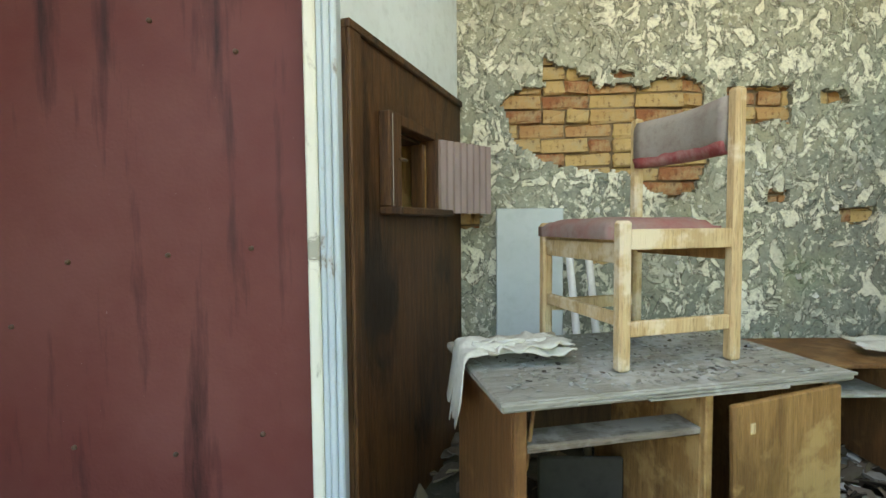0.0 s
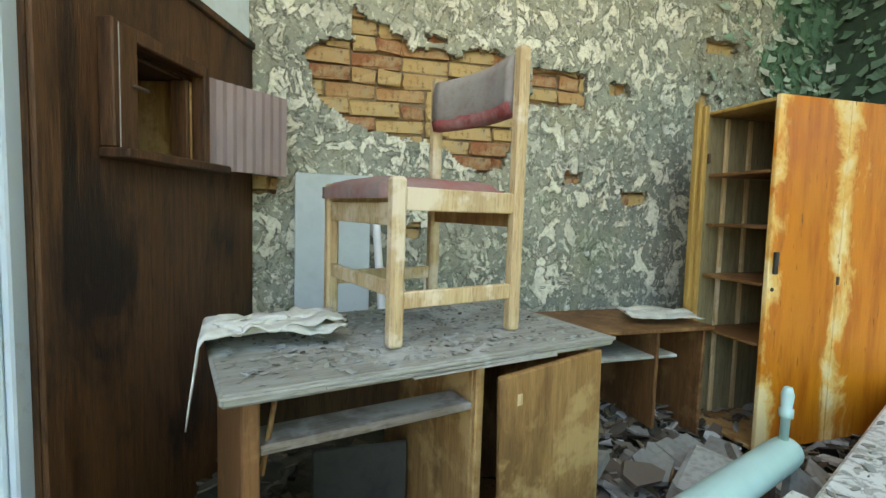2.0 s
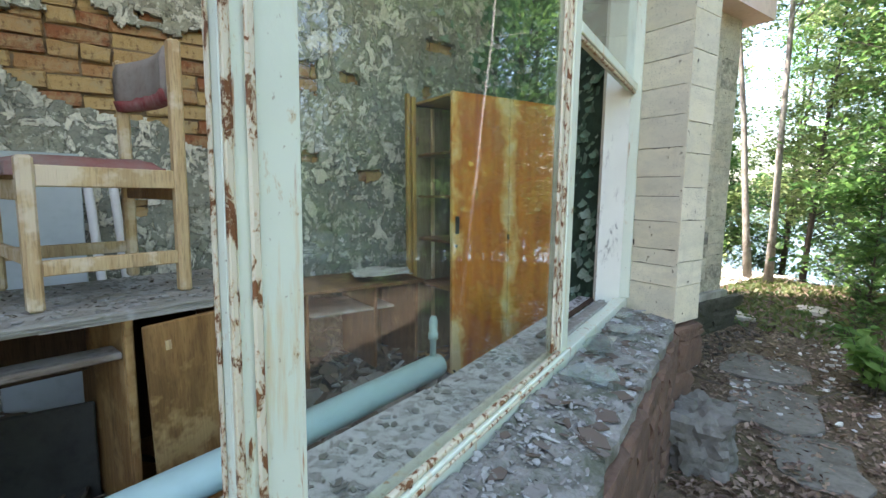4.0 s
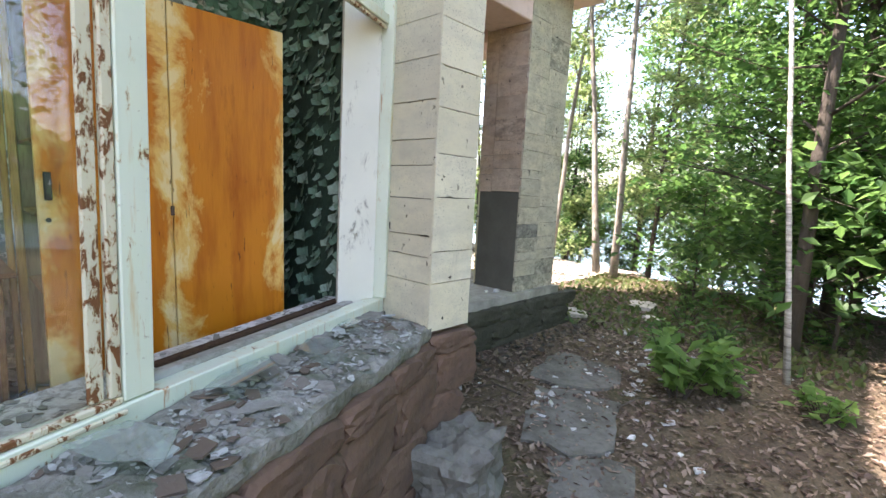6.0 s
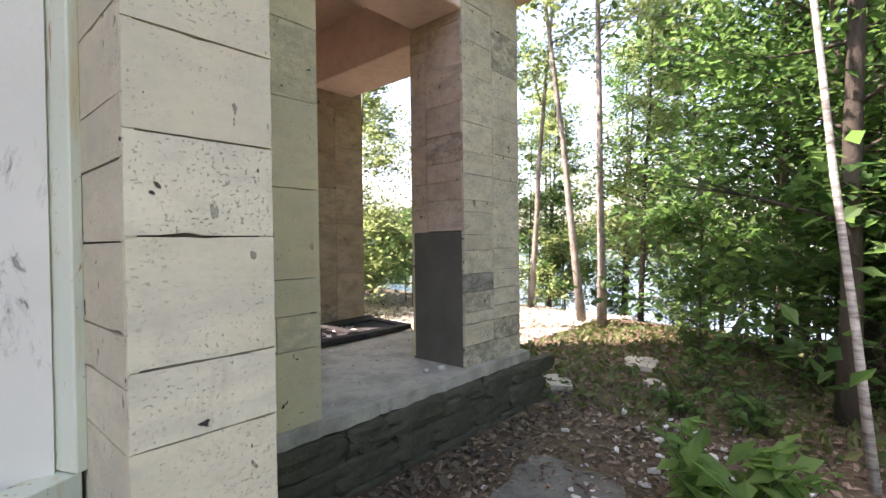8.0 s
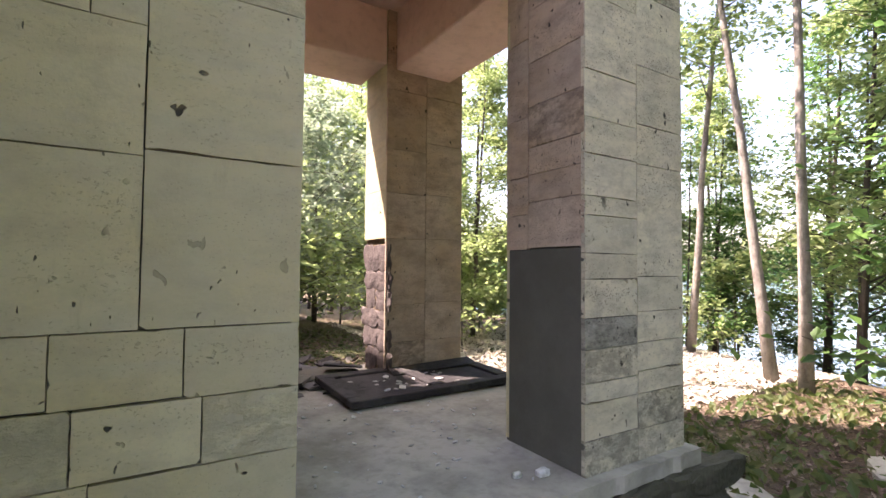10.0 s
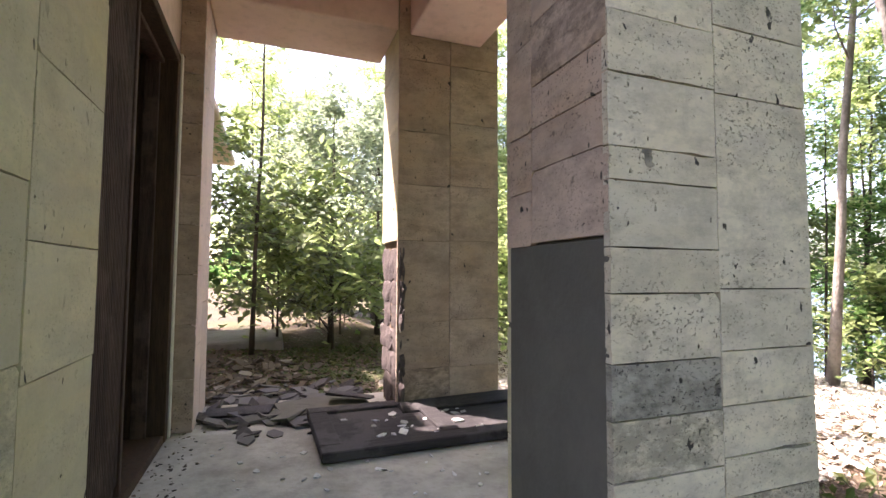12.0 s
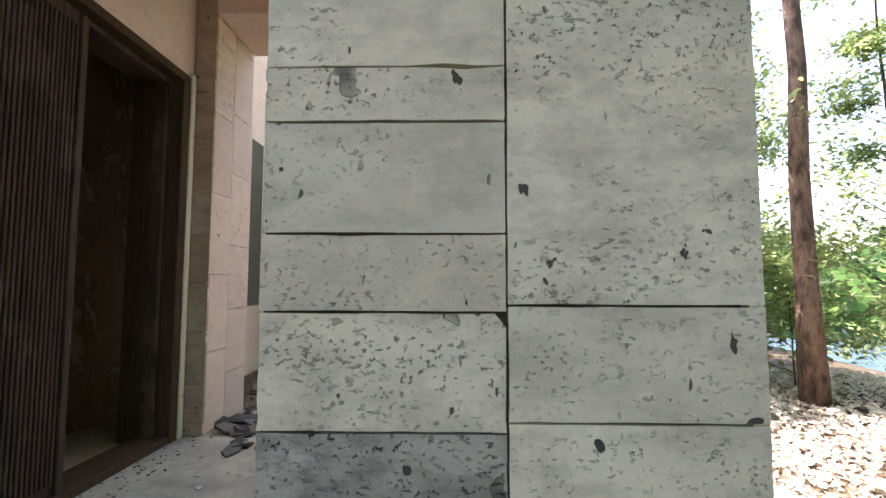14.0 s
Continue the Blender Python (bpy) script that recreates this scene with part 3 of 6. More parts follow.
for bx, bz in ((-0.35, 1.41), (-0.02, 1.43), (0.25, 1.45), (-0.05, 2.16), (0.22, 2.06), (-0.36, 0.8), (-0.02, 0.78), (0.27, 0.85), (-0.55, 1.2)):
    bm = bmesh.new()
    tube(bm, [(bx, 2.112, bz), (bx, 2.104, bz), (bx, 2.101, bz)], [0.009, 0.008, 0.004], 8)
    part("rivet", bm, IRON, bpy.data.objects["partition_red"])


# back wall: plaster skin with ragged holes over bricks
PATCH = [(1.348, 2.42), (1.43, 2.36), (1.53, 2.335), (1.655, 2.24), (1.77, 2.25), (1.90, 2.235), (1.96, 2.275), (2.10, 2.28), (2.19, 2.225), (2.215, 2.05), (2.22, 1.86),
         (2.16, 1.69), (2.04, 1.65), (1.90, 1.69), (1.79, 1.79), (1.55, 1.81), (1.36, 1.845), (1.23, 1.94), (1.175, 2.02), (1.135, 2.15), (1.19, 2.225), (1.36, 2.245)]
HOLES = [(2.30, 2.64, 2.04, 2.225), (2.79, 2.91, 2.135, 2.195), (2.53, 2.645, 1.62, 1.69), (2.90, 3.09, 1.51, 1.60), (3.43, 3.68, 2.43, 2.52), (3.40, 3.48, 2.10, 2.19),
         (0.90, 1.02, 1.50, 1.58), (1.60, 1.72, 1.30, 1.38), (1.72, 1.82, 2.29, 2.31)]


def patch_depth(x, z):
    """Above zero where the plaster has fallen off."""
    w = 0.016 * noise.noise(Vector((x * 9, z * 9, 1))) + 0.014 * noise.noise(Vector((x * 24, z * 24, 4)))
    best = max(min(x - x0, x1 - x, z - z0, z1 - z) for x0, x1, z0, z1 in HOLES)
    if 1.0 < x < 2.4 and 1.5 < z < 2.6:
        near, inside = 9.0, False
        for (ax, az), (bx, bz) in zip(PATCH, PATCH[1:] + PATCH[:1]):
            ex, ez = bx - ax, bz - az
            u = max(0.0, min(1.0, ((x - ax) * ex + (z - az) * ez) / (ex * ex + ez * ez)))
            near = min(near, math.hypot(x - ax - u * ex, z - az - u * ez))
            if (az > z) != (bz > z) and x < ax + (z - az) * ex / ez:
                inside = not inside
        best = max(best, near if inside else -near)
    return best + w


def build_back_wall():
    bm = bmesh.new()
    box(bm, -1.6, 4.6, 3.235, 3.6, -0.3, CEIL)
    wall = structure("wall_back", "brick wall under grey-green flaking plaster", "wall", bm, MORTAR)
    s = 0.014
    nx, nz = int(4.4 / s), int((CEIL - FLOOR) / s)
    verts, index, faces = [], {}, []

    def vert(i, j, back):
        key = (i, j, back)
        if key not in index:
            x, z = 0.05 + i * s, FLOOR + j * s
            x += 0.012 * noise.noise(Vector((x * 31, z * 31, 7)))
            z += 0.012 * noise.noise(Vector((x * 31, z * 31, 9)))
            y = 3.232 if back else 3.18 + 0.012 * noise.noise(Vector((x * 2.2, z * 2.2, 0))) + 0.006 * noise.noise(Vector((x * 9, z * 9, 2)))
            index[key] = len(verts)
            verts.append((x, y, z))
        return index[key]

    solid = [[patch_depth(0.06 + i * s, FLOOR + (j + 0.5) * s) < 0 for j in range(nz)] for i in range(nx)]
    for i in range(nx):
        for j in range(nz):
            if not solid[i][j]:
                continue
            faces.append((vert(i, j, 0), vert(i + 1, j, 0), vert(i + 1, j + 1, 0), vert(i, j + 1, 0)))
            for di, dj, a, b in ((-1, 0, (i, j + 1), (i, j)), (1, 0, (i + 1, j), (i + 1, j + 1)), (0, -1, (i, j), (i + 1, j)), (0, 1, (i + 1, j + 1), (i, j + 1))):
                if 0 <= i + di < nx and 0 <= j + dj < nz and not solid[i + di][j + dj]:
                    faces.append((vert(*b, 0), vert(*a, 0), vert(*a, 1), vert(*b, 1)))
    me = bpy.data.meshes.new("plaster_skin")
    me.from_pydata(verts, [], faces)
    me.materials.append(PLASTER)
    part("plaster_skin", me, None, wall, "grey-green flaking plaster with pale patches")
    return wall


BACKWALL = build_back_wall()


# partition of brown boards with a hatch
PA, PB = Vector((0.53, 2.14, 0)), Vector((0.885, 3.175, 0))
PD = (PB - PA).normalized()
PART = Matrix(((PD.x, PD.y, 0, PA.x), (PD.y, -PD.x, 0, PA.y), (0, 0, 1, 0), (0, 0, 0, 1)))   # x along, y towards the window side
PL = (PB - PA).length
PTOP = 2.135


def build_partition():
    hx0, hx1, hz0, hz1 = 0.295, 0.63, 1.585, 1.885
    bm = bmesh.new()
    box(bm, 0, hx0, 0, 0.03, FLOOR, PTOP, m=PART)
    wall = structure("partition_brown", "dark brown stained board partition with an open hatch", "wall", bm, BROWNPLY)
    for d in ((hx1, PL, 0, 0.03, FLOOR, PTOP), (hx0, hx1, 0, 0.03, FLOOR, hz0), (hx0, hx1, 0, 0.03, hz1, PTOP)):
        boxpart("board", d, BROWNPLY, wall, bevel=0, m=PART)
    for x0, x1, z0, z1, n in ((hx0 - 0.095, hx0, hz0 + 0.001, hz1 + 0.04, "hatch_frame"), (hx1, hx1 + 0.035, hz0, hz1 + 0.04, "hatch_frame"), (hx0, hx1, hz1, hz1 + 0.04, "hatch_frame")):
        boxpart(n, (x0, x1, 0.03, 0.075, z0, z1), BROWNPLY, wall, m=PART)
    boxpart("hatch_sill", (hx0 - 0.10, hx1 + 0.10, 0.031, 0.12, hz0 - 0.028, hz0), BROWNPLY, wall, m=PART)
    boxpart("hatch_lining", (hx1 - 0.012, hx1, -0.20, 0.03, hz0, hz1 - 0.016), DESKWOOD, wall, "brown plywood lining", m=PART)
    boxpart("jamb_strip", (hx1 - 0.034, hx1 - 0.014, -0.03, 0.03, hz0, hz1 - 0.016), BROWNPLY, wall, m=PART)
    boxpart("jamb_strip", (hx1 - 0.030, hx1 - 0.014, -0.20, -0.175, hz0, hz1 - 0.016), DARKWOOD, wall, m=PART)
    boxpart("trim_strip", (hx0 - 0.078, hx0 - 0.074, 0.076, 0.079, hz0, hz1 + 0.03), FABRICGREY, wall, "thin whitish strip", 0.001, PART)
    boxpart("hatch_lining", (hx0, hx1, -0.22, 0.0, hz1 - 0.015, hz1), DARKWOOD, wall, m=PART)
    boxpart("board", (0.0, 0.07, 0.03, 0.045, FLOOR, PTOP), BROWNPLY, wall, m=PART)
    boxpart("cap_rail", (0.0, PL, -0.02, 0.045, PTOP, PTOP + 0.03), BROWNPLY, wall, m=PART)
    boxpart("latch", (hx0 - 0.03, hx0 + 0.035, 0.075, 0.085, 1.755, 1.767), IRON, wall, m=PART)
    return wall


build_partition()
bm = bmesh.new()
box(bm, 0.0, PL, -0.03, 0.015, PTOP + 0.03, CEIL, m=PART)
structure("wall_upper_pale", "pale blue whitewashed panel over the partition", "wall", bm, WHITEWASH)
bm = bmesh.new()
box(bm, 0, PL, -0.95, -0.90, FLOOR, CEIL, m=PART)
structure("wall_behind_hatch", "dark wall behind the hatch", "wall", bm, DARKWOOD)

# painted posts where the red partition meets the brown one
post = thing("door_post", "old white and pale blue painted wooden posts", "post")
boxpart("post", (0.441, 0.478, 2.07, 2.16, FLOOR, CEIL), WHITEPAINT, post, "cream white post with nail holes", 0.006)
for i in range(3):
    boxpart("moulding", (0.480 + i * 0.021, 0.500 + i * 0.021, 2.075 - 0.006 * (i % 2), 2.15, FLOOR, CEIL), BLUEPOST, post, "ribbed pale blue moulding", 0.005)

# window line: low wall, sills, ledge
bm = bmesh.new()
box(bm, -3.6, 0.12, -0.10, 0.06, -0.4, 0.40, m=WIN)
box(bm, 0.12, 2.92, -0.06, 0.06, -0.4, SILL - 0.06, m=WIN)
structure("wall_under_window", "low masonry wall under the window", "wall", bm, LEDGE)


def build_ledge():
    """The broken stone ledge under the window: an uneven slab top."""
    bm = bmesh.new()
    nx, ny = 70, 12
    grid = []
    for i in range(nx + 1):
        row = []
        for j in range(ny + 1):
            s, t = 0.12 + 2.70 * i / nx, -0.05 - 0.33 * j / ny
            e = 0.03 * noise.noise(Vector((s * 6, 0, 3))) if j == ny else 0
            h = 0.66 - 0.05 * (j / ny) ** 2 + 0.024 * noise.noise(Vector((s * 9, t * 9, 0))) + 0.018 * noise.noise(Vector((s * 27, t * 27, 5)))
            row.append(bm.verts.new(WIN @ Vector((s, t + e, h))))
        grid.append(row)
    for i in range(nx):
        for j in range(ny):
            bm.faces.new((grid[i][j], grid[i][j + 1], grid[i + 1][j + 1], grid[i + 1][j]))
    low = [[bm.verts.new(Vector((v.co.x, v.co.y, v.co.z - d)) - N * b) for v in (r[ny] for r in grid)] for d, b in ((0.05, 0.0), (0.12, 0.035), (1.1, 0.0))]
    rows = [[r[ny] for r in grid]] + low
    for a, b in zip(rows, rows[1:]):
        for i in range(nx):
            bm.faces.new((a[i], b[i], b[i + 1], a[i + 1]))
    bm.faces.new([r[0] for r in rows] + [bm.verts.new(WIN @ Vector((0.12, -0.05, -0.4)))] + [grid[0][0]])
    return structure("window_ledge", "crumbling grey mortar ledge with debris", "ledge", bm, LEDGE)


LEDGEOB = build_ledge()

win = thing("window_1", "rusty pale mint steel window frame with dusty glass", "window", kind="structure")
WTOP = 3.5


def wb(name, dims, mat, label="", bevel=0.004, parent=None):
    return boxpart(name, dims, mat, parent or win, label, bevel, WIN)


wb("window_post", (-0.165, -0.02, -0.035, 0.004, SILL - 0.05, WTOP), MINTFRAME, "mint painted steel post streaked with rust")
wb("post_rib", (-0.128, -0.110, -0.044, -0.036, SILL - 0.05, WTOP), RUSTEDGE)
wb("post_rib", (-0.166, -0.150, -0.041, -0.036, SILL - 0.05, WTOP), RUSTEDGE)
wb("post_rib", (-0.171, -0.166, -0.016, -0.006, SILL - 0.05, WTOP), RUSTEDGE)
wb("post_groove", (-0.135, -0.02, 0.005, 0.024, SILL - 0.05, WTOP), GROOVE, "grimy groove between post and casement")
wb("casement_stile", (-0.145, -0.02, 0.025, 0.036, SILL - 0.05, WTOP), RUSTEDGE, "rust-eaten casement edge")
wb("casement_stile", (-0.122, -0.02, 0.037, 0.054, SILL - 0.05, WTOP), GREYPAINT, "lilac-grey painted casement stile")
wb("bottom_rail", (-0.019, 2.92, -0.045, 0.04, SILL - 0.06, SILL + 0.015), MINTFRAME, "mint painted bottom rail")
wb("glazing_bead", (-0.018, 1.463, -0.035, -0.015, SILL + 0.016, SILL + 0.035), RUSTEDGE)
wb("glazing_bead", (-0.018, 1.463, -0.052, -0.043, SILL - 0.01, SILL + 0.005), RUSTEDGE)
wb("mullion", (1.465, 1.552, -0.035, 0.04, SILL + 0.018, WTOP), MINTFRAME)
wb("glazing_bead", (1.432, 1.463, -0.030, -0.012, SILL + 0.037, WTOP), RUSTEDGE)
wb("glazing_bead", (1.385, 1.424, -0.020, -0.007, SILL + 0.037, WTOP), RUSTEDGE)
wb("jamb", (2.895, 2.925, -0.06, 0.05, SILL + 0.018, WTOP), MINTFRAME)
wb("transom", (1.554, 2.893, -0.035, 0.03, 2.15, 2.20), MINTFRAME)
wb("glazing_bead", (1.556, 2.890, -0.028, -0.008, 2.13, 2.148), RUSTEDGE)
pane = wb("pane", (-0.019, 1.463, -0.006, 0.0, SILL + 0.02, WTOP), GLASS, "dusty glass pane", 0)
pane.visible_shadow = False
pane = wb("pane", (1.556, 2.89, -0.006, 0.0, 2.205, WTOP), GLASS, "dusty upper pane", 0)
pane.visible_shadow = False
bm = bmesh.new()
box(bm, -0.40, 2.90, 0.062, 0.30, SILL - 0.07, SILL - 0.01, bevel=0.01, m=WIN)
structure("window_sill", "inner window sill with peeling whitish paint", "sill", bm, SILLPAINT)
bm = bmesh.new()
for v in box(bm, 0, 0.20, -0.03, 0.0, SILL - 0.01, 3.5):
    v.co = Matrix.Translation((4.505, 2.270, 0)) @ Matrix.Rotation(radians(163), 4, "Z") @ v.co
structure("reveal_panel", "chipped white painted reveal panel", "panel", bm, WHITEPAINT)

# wall head above the window
wall_box("wall_over_window", "plain wall over the window", (-3.6, 2.92, -0.3, 0.06, WTOP, CEIL + 0.25), CONCRETE, m=WIN)


# ---- stone-clad piers ----
TR = random.Random(99)


def ragged(w, h):
    """Outline of a sawn tile with nicked edges and now and then a broken corner."""
    pts = []
    for cx, cy, dx, dy in ((-1, -1, 1, 0), (1, -1, 0, 1), (1, 1, -1, 0), (-1, 1, 0, -1)):
        c = TR.uniform(0.008, 0.020) if TR.random() < 0.07 else TR.uniform(0.001, 0.003)
        c = min(c, w * 0.4, h * 0.4)
        d = c * TR.uniform(0.6, 1.2)
        # the corner: one point on the edge arriving, one on the edge leaving
        pts.append((cx * w, cy * h - cy * d) if dx else (cx * w - cx * d, cy * h))
        pts.append((cx * w - cx * c, cy * h) if dx else (cx * w, cy * h - cy * c))
        ln = 2 * (w if dx else h)
        for q in range(1, 8):
            u = q / 8 + TR.uniform(-0.05, 0.05)
            nick = TR.uniform(0.0, 0.0016) + (0.007 * TR.random() if TR.random() < 0.06 else 0)
            pts.append((cx * w + dx * ln * u - dy * nick, cy * h + dy * ln * u + dx * nick))
    return pts


def tile_body(bm, ring, t0, t1, place):
    lo = [bm.verts.new(place(u, v, t0)) for u, v in ring]
    hi = [bm.verts.new(place(u, v, t1)) for u, v in ring]
    bm.faces.new(lo)
    bm.faces.new(hi)
    for i in range(len(ring)):
        j = (i + 1) % len(ring)
        bm.faces.new((lo[i], lo[j], hi[j], hi[i]))
    bmesh.ops.recalc_face_normals(bm, faces=bm.faces)


def slab_tile(parent, axis, face, a0, a1, z0, z1, thick=0.022, gap=0.0016, out=-1, mat=None, lift=None):
    """One facing tile on a wall plane; axis says which way the plane runs."""
    bm = bmesh.new()
    lift = R.uniform(0.0, 0.004) if lift is None else lift
    w, h = (a1 - a0) / 2 - gap, (z1 - z0) / 2 - gap
    t0, t1 = sorted((0.0, out * (thick + lift)))
    ang = radians(R.uniform(-0.12, 0.12))
    if axis == "x":
        tile_body(bm, ragged(w, h), t0, t1, lambda u, v, t: (u, t, v))
        mt = Matrix.Translation(((a0 + a1) / 2, face, (z0 + z1) / 2)) @ Matrix.Rotation(ang, 4, "Y")
    else:
        tile_body(bm, ragged(w, h), t0, t1, lambda u, v, t: (t, u, v))
        mt = Matrix.Translation((face, (a0 + a1) / 2, (z0 + z1) / 2)) @ Matrix.Rotation(ang, 4, "X")
    ob = part("tile", bm, mat or TILE, parent)
    ob.matrix_basis = mt
    return ob


def courses(parent, axis, face, columns, out=-1, mat=None, grime={}):
    for (a0, a1), zs in columns:
        for z0, z1 in zip(zs, zs[1:]):
            slab_tile(parent, axis, face, a0, a1, z0, z1, out=out, mat=grime.get((a0, z0), mat))


def pier(name, label, dims, mat=CEMENT):
    bm = bmesh.new()
    box(bm, *dims)
    return structure(name, label, "pier", bm, mat)


HEAD = 3.6
T = 0.026
P1 = pier("pier_1", "pier clad in cream travertine tiles beside the window", (4.56 + T, 4.88 - T, 1.89 + T, 3.10, 0.60, HEAD))
courses(P1, "x", 1.89 + T, mat=TILEPALE, columns=[((4.562, 4.88), [0.596, 0.849, 1.012, 1.286, 1.501, 1.722, 1.92, 2.14, 2.36, 2.60, 2.85, 3.1, 3.35, HEAD])])
courses(P1, "y", 4.56 + T, mat=TILEPALE, columns=[((1.895, 2.295), [0.60, 0.845, 0.98, 1.087, 1.275, 1.442, 1.571, 1.76, 1.965, 2.15, 2.33, 2.53, 2.75, 2.95, 3.2, HEAD])])
courses(P1, "y", 4.88 - T, [((1.895, 2.35), [0.596, 0.849, 1.012, 1.286, 1.501, 1.722, 1.92, 2.14, 2.45, 2.74, 3.05, 3.35, HEAD]),
                            ((2.35, 3.09), [0.30, 0.60, 0.93, 1.2, 1.5, 1.8, 2.1, 2.4, 2.7, 3.0, 3.3, HEAD])], out=1)
bm = bmesh.new()
box(bm, 4.57, 4.87, 1.93, 3.10, -0.4, 0.598, bevel=0.02)
structure("pier_base", "brown fieldstone footing under the pier", "footing", bm, BROWNSTONE)

PF = 0.25
SW = pier("wall_clad", "wall clad in cream travertine tiles", (4.90, 5.835 - T, 3.12 + T, 3.85, PF - 0.03, HEAD))
courses(SW, "x", 3.12 + T, [
    ((4.895, 5.06), [1.074, 1.389, 1.734, 2.054, 2.434, 2.834, 3.2, HEAD]),
    ((5.06, 5.40), [1.074, 1.554, 1.919]), ((5.06, 5.27), [1.919, 2.009]), ((5.27, 5.40), [1.919, 2.009]),
    ((5.06, 5.40), [2.009, 2.364, 2.714, 3.034, 3.3, HEAD]),
    ((5.40, 5.835), [1.074, 1.574, 2.064, 2.484, 2.884, 3.2, HEAD]),
    ((4.895, 5.21), [0.884, 1.074]), ((5.21, 5.51), [0.879, 1.074]), ((5.51, 5.835), [0.874, 1.074]),
    ((4.895, 5.08), [0.684, 0.884]), ((5.08, 5.26), [0.684, 0.879]), ((5.26, 5.56), [0.684, 0.874]), ((5.56, 5.835), [0.679, 0.874]),
    ((4.895, 5.30), [0.25, 0.684]), ((5.30, 5.835), [0.25, 0.679])])
courses(SW, "y", 5.835 - T, [((3.125, 3.40), [0.25, 0.65, 1.05, 1.45, 1.9, 2.3, 2.7, 3.15, HEAD]), ((3.40, 3.85), [0.25, 0.55, 1.0, 1.32, 1.75, 2.1, 2.5, 2.9, 3.3, HEAD])], out=1)

P2 = pier("pier_2", "broad porch pier clad in pale travertine with one bare cement side", (7.2 + T, 8.02 - T, 3.15 + T, 3.74 - T, PF - 0.02, HEAD))
courses(P2, "x", 3.15 + T, mat=TILEPIT, grime={(7.20, 0.856): TILEGRIME}, columns=[
    ((7.20, 7.605), [0.25, 0.42, 0.597, 0.694, 0.856, 1.008, 1.199, 1.327, 1.515, 1.61, 1.82, 2.0, 2.24, 2.62, 2.9, 3.2, HEAD]),
    ((7.605, 8.02), [0.25, 0.41, 0.595, 0.713, 0.862, 1.024, 1.21, 1.812, 2.028, 2.35, 2.75, 3.1, HEAD])])
courses(P2, "y", 7.2 + T, [((3.155, 3.555), [1.36, 1.615, 1.768, 1.92, 2.15, 2.4, 2.7, 3.05, HEAD]), ((3.555, 3.74), [1.35, 1.548, 1.76, 2.1, 2.55, 2.9, 3.2, HEAD])], out=-1, mat=TILEWARM)
courses(P2, "y", 8.02 - T, [((3.155, 3.735), [0.25, 0.55, 0.75, 0.95, 1.19, 1.42, 1.6, 1.9, 2.2, 2.5, 2.8, 3.1, HEAD])], out=1)
courses(P2, "x", 3.74 - T, [((7.20, 7.605), [0.25, 0.65, 1.05, 1.45, 1.9, 2.3, 2.7, 3.15, HEAD]), ((7.605, 8.02), [0.25, 0.55, 1.0, 1.32, 1.75, 2.1, 2.5, 2.9, 3.3, HEAD])], out=1)
boxpart("cement_face", (7.204, 7.2 + T, 3.16, 3.735, PF, 1.352), CEMENT, P2, "smooth dark grey cement render")

BP = pier("pier_back", "back porch pier clad in weathered pinkish travertine", (7.20 + T, 8.02 - T, 5.42 + T, 5.92, PF - 0.02, HEAD), MORTAR)
courses(BP, "x", 5.42 + T, [((7.20, 7.61), [0.25, 0.56, 0.90, 1.50, 1.917, 2.32, 2.87, HEAD]), ((7.61, 8.02), [0.25, 0.56, 0.91, 1.51, 1.93, 2.42, 2.87, HEAD])], mat=TILEWARM)
courses(BP, "y", 7.20 + T, [((5.43, 5.92), [1.50, 1.95, 2.35, 2.8, HEAD])])
courses(BP, "y", 8.02 - T, [((5.43, 5.92), [0.25, 0.7, 1.2, 1.6, 2.0, 2.4, 2.8, HEAD])], out=1)

bm = bmesh.new()
box(bm, 4.855, 4.895, 3.09, 3.145, -0.3, HEAD)
structure("corner_strip", "grey mortar strip in the wall corner", "trim", bm, CONCRETE)

# ---- porch ----
bm = bmesh.new()
prism(bm, [(4.95 + 3.12 * i / 60, 3.085 + 0.028 * noise.noise(Vector((i * 0.33, 0, 2))) + 0.02 * noise.noise(Vector((i * 1.1, 4, 2)))) for i in range(61)] + [(8.06, 6.08), (5.0, 6.08)], PF - 0.085, PF)
structure("porch_floor", "dusty pale concrete porch floor", "floor", bm, SLABTOP)
bm = bmesh.new()
box(bm, 4.92, 8.30, 3.08, 3.40, -0.5, PF - 0.105, bevel=0.02)
structure("porch_plinth", "dark mossy stone plinth under the porch", "plinth", bm, DARKSTONE)
bm = bmesh.new()
box(bm, 5.0, 8.30, 3.40, 6.08, -0.5, PF - 0.102)
structure("porch_base", "dark stone base of the porch", "plinth", bm, DARKSTONE)
bm = bmesh.new()
box(bm, 4.9, 8.3, 2.9, 6.2, HEAD + 0.0, HEAD + 0.3)
structure("ceiling_porch", "flaking pink limewashed porch ceiling", "ceiling", bm, SOFFIT)
bm = bmesh.new()
box(bm, 5.836, 7.199, 3.15, 3.70, 3.12, HEAD, bevel=0.01)
structure("beam_front", "pink limewashed beam over the porch front", "beam", bm, SOFFIT)
bm = bmesh.new()
box(bm, 7.28, 7.86, 3.742, 5.418, 3.05, HEAD, bevel=0.01)
structure("beam_side", "pink limewashed side beam with cracks", "beam", bm, SOFFIT)
bm = bmesh.new()
box(bm, 5.905, 7.198, 5.44, 6.06, 3.09, HEAD, bevel=0.01)
structure("beam_back", "pinkish lintel over the back opening", "beam", bm, SOFFIT)
